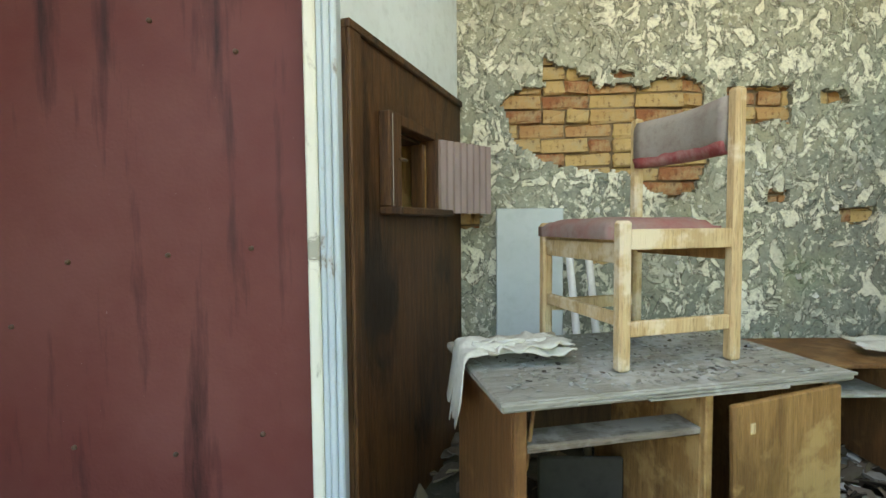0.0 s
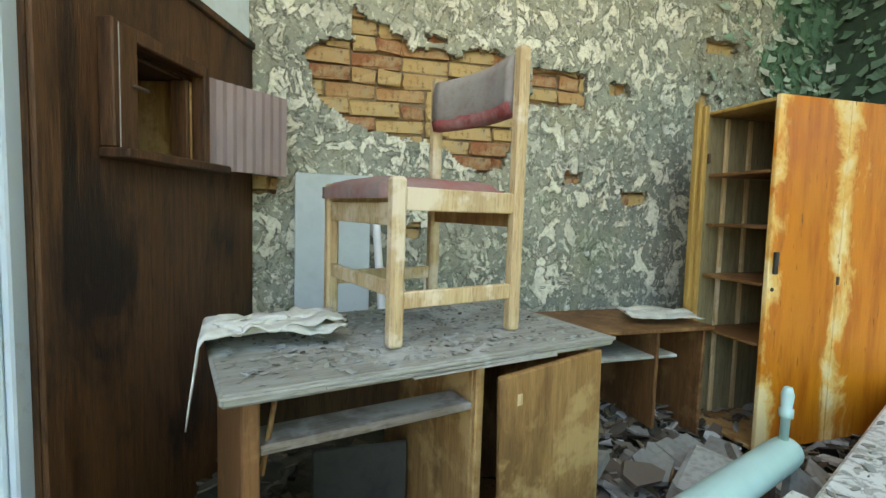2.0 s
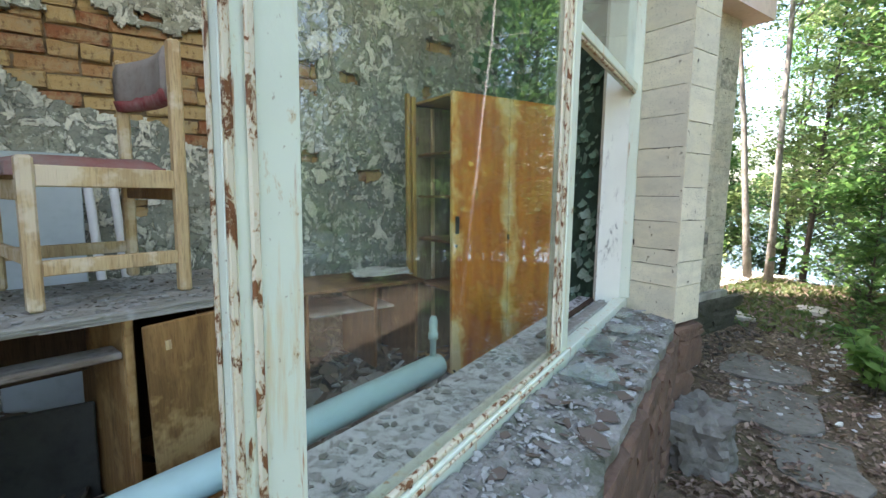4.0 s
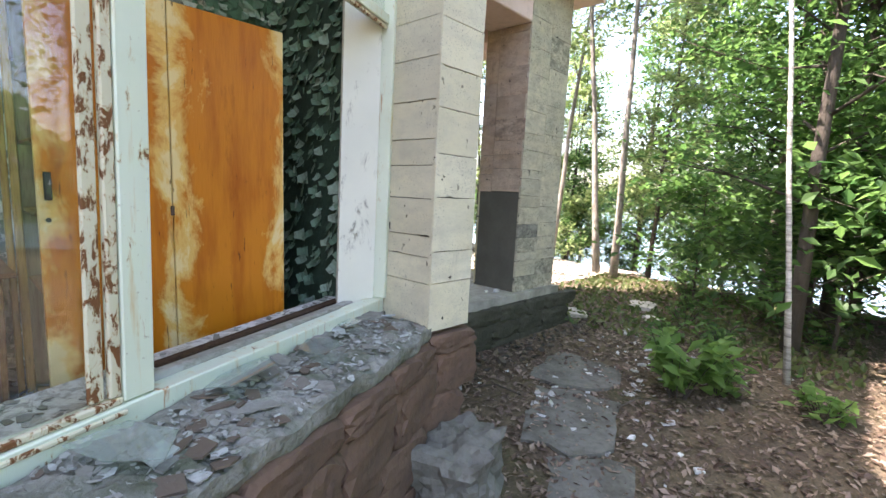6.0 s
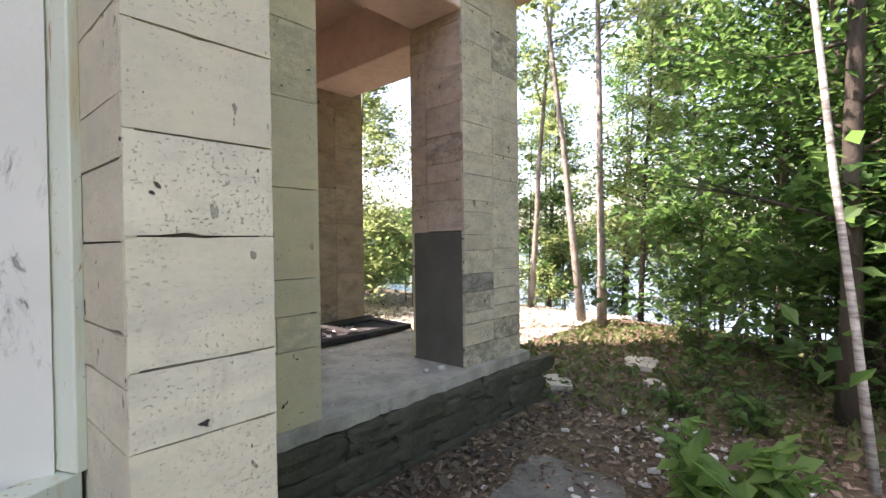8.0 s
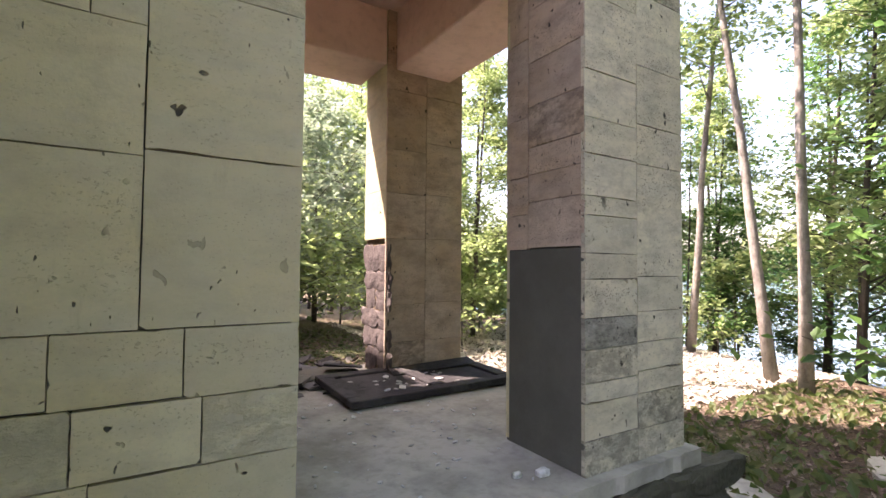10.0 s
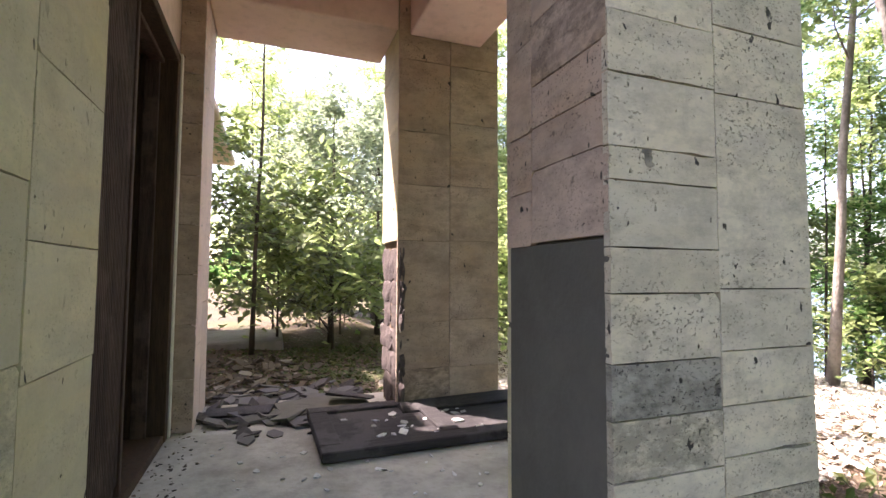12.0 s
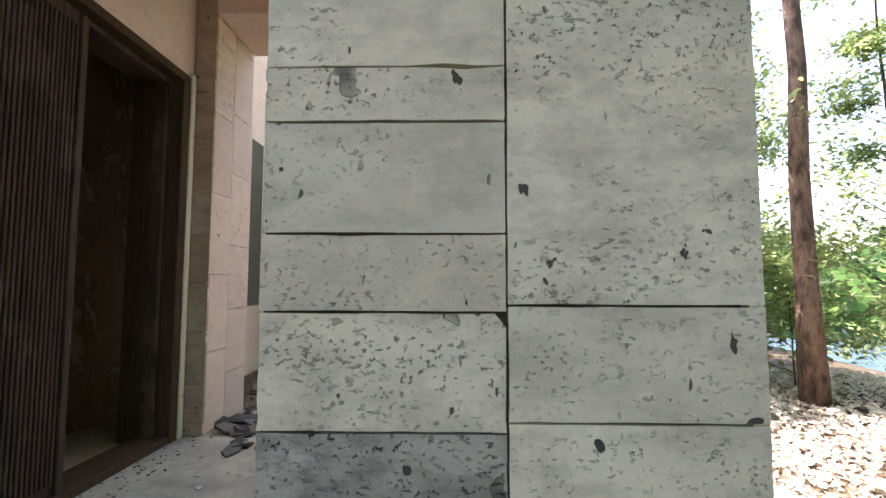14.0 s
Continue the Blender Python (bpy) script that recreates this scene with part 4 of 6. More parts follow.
# wall with the doorway
bm = bmesh.new()
for d in ((5.45, 5.75, 3.86, 3.92, PF, HEAD), (5.45, 5.75, 5.40, 6.08, PF - 0.3, HEAD), (5.45, 5.75, 3.92, 5.40, 2.62, HEAD)):
    box(bm, *d)
structure("wall_doorway", "pinkish wall with a dark open doorway", "wall", bm, PINKWALL)
PIL = pier("pier_door", "pilaster beside the doorway with dingy tiles and a pink flank paled as lit", (5.752, 5.90 - T, 5.47 + T, 6.078, PF - 0.02, HEAD), MORTAR)
courses(PIL, "x", 5.47 + T, [((5.755, 5.90), [0.25, 0.58, 0.92, 1.24, 1.56, 1.88, 2.22, 2.55, 2.9, 3.25, HEAD])], mat=TILEWARM)
# east flank: the brightness of its light is in the tile colour
courses(PIL, "y", 5.90 - T, [((5.475, 5.76), [0.25, 0.78, 1.30, 1.86, 2.42, 2.95, HEAD]), ((5.76, 6.078), [0.25, 0.60, 1.05, 1.52, 2.05, 2.5, 3.05, HEAD])], out=1, mat=TILEPINKLIT)
# dark room behind the doorway
for nm, d in (("wall_hall_west", (4.75, 4.85, 3.9, 5.7, PF - 0.1, 3.0)), ("wall_hall_north", (4.852, 5.45, 5.6, 5.7, PF - 0.1, 3.0)), ("wall_hall_south", (4.852, 5.45, 3.86, 3.90, PF - 0.1, 3.0))):
    wall_box(nm, "dirty brown hall wall behind the doorway", d, HALLWALL)
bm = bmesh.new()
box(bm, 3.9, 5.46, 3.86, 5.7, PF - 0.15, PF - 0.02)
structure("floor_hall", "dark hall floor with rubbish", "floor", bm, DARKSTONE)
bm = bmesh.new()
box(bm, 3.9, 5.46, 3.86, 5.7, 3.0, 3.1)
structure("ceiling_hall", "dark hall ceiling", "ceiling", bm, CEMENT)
# closing mass of the building behind the room
bm = bmesh.new()
box(bm, -6, 3.85, 3.62, 9.0, -0.4, 3.85)
structure("wall_building", "plain rear part of the building", "wall", bm, CONCRETE)
bm = bmesh.new()
box(bm, -9, -1.76, -0.3, 3.6, -0.4, 3.85)
structure("wall_wing", "plain wing of the building", "wall", bm, CONCRETE)
# unseen block added over the building so its shadow covers the front ground
bm = bmesh.new()
box(bm, -6, 8.3, 3.3, 6.0, 3.92, 7.0)
structure("sun_block_above", "unseen plain block added above the building to shade the ground", "wall", bm, CONCRETE)
# far wing in the courtyard
WG = thing("courtyard_wing", "pinkish plastered low wing with a canopy", "building", kind="structure")
boxpart("wall", (3.9, 4.95, 7.0, 12.9, -0.4, 5.0), PINKWALL, WG, "stained pinkish plaster wall", 0.01)
boxpart("canopy", (4.952, 5.58, 9.0, 12.7, 3.50, 3.63), SOFFIT, WG, "thin concrete canopy", 0.02)
boxpart("coping", (3.85, 4.99, 7.0, 12.95, 5.002, 5.08), CONCRETE, WG, "dark weathered coping", 0.01)
for y0, y1, z0, z1 in ((9.75, 10.25, 0.95, 3.1), (8.2, 8.6, 0.95, 3.1)):
    boxpart("window_slot", (4.90, 4.958, y0, y1, z0, z1), CEMENT, WG, "dark narrow window slot")
    boxpart("window_frame", (4.94, 4.975, y0 - 0.06, y0 - 0.004, z0, z1), PINKWALL, WG)
boxpart("door", (4.90, 4.960, 10.85, 11.5, 0.12, 2.4), BROWNPLY, WG, "weathered red-brown door")
boxpart("door_jamb", (4.94, 5.03, 11.504, 11.75, 0.12, 2.55), SOFFIT, WG)
for y0, z0, z1 in ((10.4, 0.12, 0.9), (11.8, 0.12, 0.7), (12.3, 0.12, 1.2)):
    boxpart("damp_patch", (4.946, 4.956, y0, y0 + 0.35, z0, z1), HALLWALL, WG, "bare patch where the plaster has fallen", 0.002, None, 0.004)

# ---- furniture in the room ----
def frame_m(origin, az):
    return Matrix.Translation(origin) @ Matrix.Rotation(radians(az), 4, "Z")


def build_desk():
    d = thing("desk", "ruined brown veneer desk with a grey peeling top", "desk", frame_m((1.022, 1.796, FLOOR), 14.1))
    h, L, D = 0.75, 1.04, 0.60
    boxpart("tabletop", (-0.02, L + 0.02, -0.02, D, h - 0.028, h), DESKTOP, d, "grey delaminated warped tabletop", 0.007)
    boxpart("side_panel", (0.02, 0.045, 0.02, D - 0.02, 0, h - 0.03), DARKVENEER, d)
    boxpart("side_panel", (0.575, 0.60, 0.02, D - 0.02, 0, h - 0.03), DESKWOOD, d)
    boxpart("side_panel", (L - 0.045, L - 0.02, 0.02, D - 0.02, 0, h - 0.03), DESKWOOD, d)
    boxpart("front_stile", (0.02, 0.055, 0.0, 0.02, 0, h - 0.03), DARKVENEER, d)
    bm = bmesh.new()
    tube(bm, [(0.095, 0.05, h - 0.03), (0.062, 0.03, h - 0.20)], 0.006, 6)
    part("brace", bm, DARKVENEER, d)
    boxpart("front_stile", (0.575, 0.60, 0.0, 0.02, 0, h - 0.03), DESKWOOD, d)
    for q in range(3):
        boxpart("veneer_edge", (-0.02 + 0.2 * q, L + 0.02 - 0.12 * q, -0.024 - 0.002 * q, 0.0, h - 0.009 * (q + 1), h - 0.009 * q - 0.002), DESKTOP, d, "split grey veneer layer", 0.001, None, 0.003)
    boxpart("shelf", (0.055, 0.57, 0.01, 0.11, 0.600, 0.621), SHELFGREY, d, "split grey shelf board")
    boxpart("back_panel", (0.05, 0.57, 0.45, 0.462, 0.45, h - 0.03), DARKWOOD, d)
    boxpart("cupboard_bottom", (0.605, L - 0.05, 0.02, D - 0.03, 0.05, 0.07), DESKWOOD, d)
    boxpart("cupboard_back", (0.605, L - 0.05, D - 0.04, D - 0.03, 0.05, h - 0.03), DARKWOOD, d)
    dr = part("cupboard_door", bmesh.new(), DESKWOOD, d, "brown veneer door hanging loose")
    bm = bmesh.new()
    box(bm, -0.40, 0.0, -0.018, 0.0, 0.0, 0.685, bevel=0.004)
    dr.data = to_mesh("cupboard_door", bm, DESKWOOD)
    dr.matrix_basis = Matrix.Translation((1.03, -0.004, 0.032)) @ Matrix.Rotation(radians(5), 4, "Z") @ Matrix.Rotation(radians(-2.2), 4, "Y")
    boxpart("keyhole_plate", (-0.345, -0.328, -0.021, -0.018, 0.60, 0.63), PALEWOOD, dr, "pale keyhole plate", 0.001)
    return d


build_desk()


def build_chair():
    o = Vector((1.378, 2.02, FLOOR + 0.752))
    ch = thing("chair", "bleached wooden chair with torn red upholstery standing on the desk", "chair", frame_m(o, 18.0))
    D, Wd, leg = 0.405, 0.455, 0.040
    s = leg / 2

    def leg_part(x, y, h, lean=0.0):
        bm = bmesh.new()
        vs = box(bm, x - s, x + s, y - s, y + s, 0, h, bevel=0.008)
        return part("leg", bm, PALEWOOD, ch)

    leg_part(0, 0, 0.44)
    leg_part(0, Wd, 0.435)
    leg_part(D, 0, 0.845)
    leg_part(D, Wd, 0.845)
    for y in (0.0, Wd):
        boxpart("seat_rail", (s, D - s, y - 0.011, y + 0.011, 0.355, 0.415), PALEWOOD, ch, bevel=0.003)
        boxpart("stretcher", (s, D - s, y - 0.010, y + 0.010, 0.10, 0.145), PALEWOOD, ch, bevel=0.003)
    for x in (0.0, D):
        boxpart("seat_rail", (x - 0.011, x + 0.011, s, Wd - s, 0.315, 0.375), DESKWOOD if x else PALEWOOD, ch, bevel=0.003)
    boxpart("stretcher", (-0.009, 0.009, s, Wd - s, 0.13, 0.17), PALEWOOD, ch, bevel=0.003)
    # seat cushion, domed and worn
    bm = bmesh.new()
    n = 14
    g = []
    for i in range(n + 1):
        row = []
        for j in range(n + 1):
            u, v = i / n, j / n
            e = min(u, 1 - u, v, 1 - v) * 6
            z = 0.422 + 0.028 * min(1, e) ** 0.5 + 0.006 * noise.noise(Vector((u * 4, v * 4, 1)))
            row.append(bm.verts.new((-0.035 + (D - 0.0) * u, 0.015 + (Wd - 0.02) * v, z)))
        g.append(row)
    for i in range(n):
        for j in range(n):
            bm.faces.new((g[i][j], g[i + 1][j], g[i + 1][j + 1], g[i][j + 1]))
    rim = [g[i][0] for i in range(n + 1)] + [g[n][j] for j in range(1, n + 1)] + [g[i][n] for i in range(n - 1, -1, -1)] + [g[0][j] for j in range(n - 1, 0, -1)]
    low = [bm.verts.new((v.co.x, v.co.y, 0.385)) for v in rim]
    for i in range(len(rim)):
        k2 = (i + 1) % len(rim)
        bm.faces.new((rim[i], low[i], low[k2], rim[k2]))
    part("seat", bm, FABRIC, ch, "grey and faded red seat cushion", True)
    # curved backrest pad between the tall legs
    bm = bmesh.new()
    n = 12
    top, sec = [], []
    for i in range(n + 1):
        v = i / n
        bow = 0.035 * math.sin(math.pi * v)
        y = s + (Wd - 2 * s) * v
        sec.append([bm.verts.new((D - 0.022 + bow + dx, y, z)) for dx, z in ((0, 0.655), (-0.012, 0.70), (-0.012, 0.79), (0.0, 0.825), (0.022, 0.825), (0.026, 0.74), (0.022, 0.655))])
    for a, b in zip(sec, sec[1:]):
        for q in range(7):
            bm.faces.new((a[q], a[(q + 1) % 7], b[(q + 1) % 7], b[q]))
    bm.faces.new(sec[0])
    bm.faces.new(sec[-1][::-1])
    part("backrest", bm, FABRICGREY, ch, "grey backrest with a red lower edge", True)
    bm = bmesh.new()
    sec = []
    for i in range(n + 1):
        v = i / n
        bow = 0.035 * math.sin(math.pi * v)
        y = s + (Wd - 2 * s) * v
        hh = 0.685 + 0.014 * noise.noise(Vector((v * 7, 3, 0)))
        sec.append([bm.verts.new((D - 0.022 + bow + dx, y, z)) for dx, z in ((-0.004, 0.648), (-0.016, hh), (0.026, hh), (0.026, 0.648))])
    for a, b in zip(sec, sec[1:]):
        for q in range(4):
            bm.faces.new((a[q], a[(q + 1) % 4], b[(q + 1) % 4], b[q]))
    bm.faces.new(sec[0])
    bm.faces.new(sec[-1][::-1])
    part("backrest_hem", bm, FABRICRED, ch, "dark red lower edge of the backrest", True)


build_chair()


def build_wardrobe():
    w = thing("wardrobe", "tall orange varnished wardrobe, its side panel gone and shelves bare", "wardrobe", Matrix.Translation((3.150, 2.44, FLOOR + 0.016)) @ Matrix.Rotation(radians(-1.0), 4, "Y"))
    H = 1.64
    boxpart("side_panel", (0.90, 0.92, 0.02, 0.37, 0.0, H), YELLOWWOOD, w)
    boxpart("divider", (0.44, 0.455, 0.02, 0.37, 0.03, H - 0.02), DARKWOOD, w)
    boxpart("top_board", (-0.005, 0.92, 0.02, 0.39, H - 0.018, H), YELLOWWOOD, w)
    boxpart("bottom_board", (-0.005, 0.90, 0.02, 0.37, 0.03, 0.05), DESKWOOD, w)
    boxpart("back_panel", (-0.01, 0.92, 0.372, 0.385, 0.0, H - 0.02), INNERPLY, w, "pale plywood back")
    for x in (0.10, 0.25):
        boxpart("batten", (x, x + 0.025, 0.355, 0.371, 0.06, H - 0.03), PALEWOOD, w)
    for z in (0.52, 0.80, 1.06, 1.31):
        boxpart("shelf", (-0.005, 0.438, 0.022, 0.352, z, z + 0.016), DARKVENEER, w, jitter=0.002)
    boxpart("corner_post", (-0.035, -0.008, 0.36, 0.40, 0.0, H + 0.03), YELLOWWOOD, w, "split yellow corner post")
    boxpart("corner_post", (-0.062, -0.04, 0.375, 0.41, 0.0, H + 0.05), YELLOWWOOD, w, "split yellow corner post")
    boxpart("hinge", (-0.012, 0.0, 0.345, 0.36, 1.38, 1.43), IRON, w, "rusty hinge", 0.002)
    for x0, x1 in ((0.0, 0.428), (0.432, 0.925)):
        dr = boxpart("door", (x0, x1, -0.004, 0.018, 0.03, H + 0.01), ORANGE, w, "orange varnished door with pale peeled patches", 0.003)
        if x0 == 0:
            boxpart("handle", (0.02, 0.042, -0.02, -0.005, 0.86, 0.96), BLACK, dr, "black plastic handle", 0.003)
            bm = bmesh.new()
            tube(bm, [(0.028, -0.008, 0.79), (0.028, -0.003, 0.79)], 0.009, 10)
            part("lock", bm, BLACK, dr)
        else:
            boxpart("lock", (0.42, 0.434, -0.012, -0.004, 0.80, 0.84), IRON, dr, "rusty lock catch", 0.002)
    return w


build_wardrobe()


def build_low_table():
    d = thing("broken_cabinet", "collapsed low brown cabinet with a torn top", "cabinet", frame_m((2.33, 2.62, FLOOR), 2))
    boxpart("top", (0.0, 0.76, 0.0, 0.45, 0.57, 0.59), DARKVENEER, d, "brown top with lifted veneer")
    boxpart("side_panel", (0.70, 0.72, 0.01, 0.44, 0, 0.57), DARKVENEER, d)
    boxpart("divider", (0.42, 0.44, 0.01, 0.44, 0.1, 0.57), DARKVENEER, d)
    boxpart("back_panel", (0.43, 0.70, 0.42, 0.43, 0.0, 0.57), DARKVENEER, d)
    boxpart("shelf", (0.05, 0.56, 0.02, 0.40, 0.44, 0.455), DESKTOP, d)
    boxpart("side_panel", (0.02, 0.04, 0.01, 0.44, 0, 0.57), DARKVENEER, d)


build_low_table()

# hatch flap: ribbed grey-pink panel hanging open
def build_flap():
    a, b = Vector((0.776, 2.769, 0)), Vector((1.06, 3.045, 0))
    dx = (b - a).normalized()
    f = thing("hatch_flap", "ribbed greyish pink hatch door hanging open", "hatch door", Matrix.Translation((a.x, a.y, 1.572)) @ Matrix.Rotation(math.atan2(dx.y, dx.x), 4, "Z"))
    bm = bmesh.new()
    L, H, n = (b - a).length, 0.335, 36
    fr, bk = [], []
    for i in range(n + 1):
        x = L * i / n
        y = -0.006 - 0.0035 * math.cos(2 * math.pi * i / 4)
        fr.append([bm.verts.new((x, y, z)) for z in (0, H)])
        bk.append([bm.verts.new((x, 0.010, z)) for z in (0, H)])
    for i in range(n):
        bm.faces.new((fr[i][0], fr[i + 1][0], fr[i + 1][1], fr[i][1]))
        bm.faces.new((bk[i][0], bk[i][1], bk[i + 1][1], bk[i + 1][0]))
        bm.faces.new((fr[i][0], bk[i][0], bk[i + 1][0], fr[i + 1][0]))
        bm.faces.new((fr[i][1], fr[i + 1][1], bk[i + 1][1], bk[i][1]))
    bm.faces.new((fr[0][0], fr[0][1], bk[0][1], bk[0][0]))
    bm.faces.new((fr[n][0], bk[n][0], bk[n][1], fr[n][1]))
    part("panel", bm, FLAP, f, "ribbed faded pink-grey panel", False)
    for z in (0.055, 0.235):
        boxpart("hinge", (-0.022, 0.012, -0.018, -0.008, z, z + 0.035), IRON, f, "rusty hinge", 0.002)


FLAP = mat_simple("faded_pink_grey_paint", (0.30, 0.235, 0.23), 0.7, (0.22, 0.165, 0.165), 0.6, 3, 0.001, stretch=(1, 1, 0.3))
build_flap()

# grey panel and white bars against the back wall
gp = thing("grey_board", "pale blue-grey board leaning against the back wall", "board")
boxpart("panel", (1.10, 1.45, 3.12, 3.145, FLOOR, 1.60), GREYBLUE, gp, bevel=0.004, m=Matrix.Translation((0, 0.0, 0)))
for x in (1.50, 1.60):
    br = thing("white_bar", "white enamelled bar leaning on the wall", "bar", group="white bars")
    bm = bmesh.new()
    tube(bm, [(x + 0.05, 2.98, FLOOR), (x - 0.03, 3.14, 1.5)], 0.02, 8)
    part("bar", bm, WHITEMETAL, br, smooth=True)

# heating pipe with a tap
pp = thing("heating_pipe", "fat turquoise painted heating pipe with a brass-green tap", "pipe")
pd = Vector((math.cos(radians(19)), math.sin(radians(19)), 0))
pe = Vector((2.76, 2.005, 0.660))
bm = bmesh.new()
tube(bm, [pe - pd * 1.9, pe - pd * 0.05, pe - pd * 0.012, pe], [0.055, 0.055, 0.052, 0.034], 20)
part("pipe", bm, PIPEPAINT, pp, smooth=True)
tp = pe - pd * 0.05
bm = bmesh.new()
tube(bm, [tp + Vector((0, 0, 0.05)), tp + Vector((0, 0, 0.13)), tp + Vector((0, 0, 0.132)), tp + Vector((0, 0, 0.16)), tp + Vector((0, 0, 0.161)), tp + Vector((0, 0, 0.21)), tp + Vector((0, 0, 0.235))],
     [0.014, 0.014, 0.022, 0.022, 0.016, 0.020, 0.012], 12)
part("tap", bm, PIPEPAINT, pp, "mint painted tap", True)
for q in (0.06, 0.9):
    c = pe - pd * (q + 0.08)
    boxpart("bracket", (c.x - 0.015, c.x + 0.015, c.y - 0.015, c.y + 0.015, FLOOR, 0.60), IRON, pp)

# white board with an orange edge between the pipe and the window
bd = thing("sill_board", "white painted board with an orange varnished edge beside the pipe", "board", Matrix.Translation(pe) @ Matrix.Rotation(radians(19), 4, "Z"))
boxpart("board", (-1.75, -0.22, -0.20, -0.085, -0.045, -0.022), SILLPAINT, bd, "", 0.004)
boxpart("edge_board", (-1.75, -0.22, -0.224, -0.202, -0.14, -0.024), ORANGE, bd, "orange varnished edge", 0.003)
for x in (-1.6, -0.4):
    boxpart("leg", (x, x + 0.04, -0.18, -0.14, FLOOR - pe.z, -0.047), DARKWOOD, bd)

# ---- porch things ----
def build_door_leaf():
    d = thing("slatted_door", "blackened slatted wooden door leaf standing in its frame", "door", Matrix.Translation((5.775, 3.92, PF)) @ Matrix.Rotation(radians(4), 4, "Z"))
    boxpart("panel", (-0.03, 0.0, 0.0, 0.63, 0.03, 2.29), BLACKDOOR, d, bevel=0.003)
    for i in range(21):
        y = 0.045 + i * 0.026
        boxpart("slat", (0.0, 0.012, y, y + 0.016, 0.10, 2.22), BLACKDOOR, d, bevel=0.003)
    for y0 in (0.0, 0.592):
        boxpart("stile", (0.0, 0.02, y0, y0 + 0.042, 0.02, 2.28), BLACKDOOR, d, bevel=0.003)


build_door_leaf()
df = thing("door_1", "dark brown door frame of the porch doorway", "door frame", kind="structure")
boxpart("frame", (5.44, 5.775, 5.32, 5.398, PF, 2.56), DARKWOOD, df)
boxpart("frame", (5.44, 5.775, 3.92, 5.398, 2.562, 2.618), DARKWOOD, df)
boxpart("stop", (5.60, 5.68, 5.29, 5.318, PF, 2.53), BLACKDOOR, df)
boxpart("stop", (5.62, 5.70, 3.95, 5.32, 2.53, 2.56), BLACKDOOR, df)
boxpart("threshold", (5.56, 5.77, 3.92, 5.318, PF - 0.02, PF + 0.045), DARKWOOD, df)
boxpart("architrave", (5.752, 5.785, 5.40, 5.445, PF, 2.64), WHITEPAINT, df, "narrow chipped white architrave")

fd = thing("fallen_door", "blackened panelled door lying flat on the porch floor", "door", Matrix.Translation((6.61, 4.66, PF + 0.012)) @ Matrix.Rotation(radians(1.5), 4, "Z") @ Matrix.Rotation(radians(1.6), 4, "X"))
boxpart("panel", (0.02, 1.5, 0.02, 0.78, 0.02, 0.035), CHARBOARD, fd)
for dims in ((0.0, 1.52, 0.0, 0.11, 0.0, 0.055), (0.0, 1.52, 0.69, 0.80, 0.0, 0.055), (0.0, 0.12, 0.11, 0.69, 0.0, 0.055), (0.72, 0.84, 0.11, 0.69, 0.0, 0.055), (1.40, 1.52, 0.11, 0.69, 0.0, 0.055)):
    boxpart("rail", dims, CHARBOARD, fd, bevel=0.006)

# ---- woods ----
def leaf_mesh(name, centres, normals, sizes, material, long=1.5):
    """Many small folded leaves, four triangles each."""
    rng = np.random.RandomState(5)
    n = len(centres)
    c, nn, s = np.asarray(centres, float), np.asarray(normals, float), np.asarray(sizes, float)[:, None]
    nn /= np.linalg.norm(nn, axis=1, keepdims=True) + 1e-9
    a = rng.normal(size=(n, 3))
    a -= (a * nn).sum(1, keepdims=True) * nn
    a /= np.linalg.norm(a, axis=1, keepdims=True) + 1e-9
    b = np.cross(nn, a)
    v = np.stack([c - a * s * long * 0.5, c + b * s * 0.38 + nn * s * 0.12, c + a * s * long * 0.5, c - b * s * 0.38 + nn * s * 0.12, ], 1).reshape(-1, 3)
    k = np.arange(n)[:, None] * 4
    f = np.concatenate([k + np.array([[0, 1, 2]]), k + np.array([[0, 2, 3]])], 0)
    me = bpy.data.meshes.new(name)
    me.from_pydata(v.tolist(), [], f.tolist())
    me.materials.append(material)
    return me


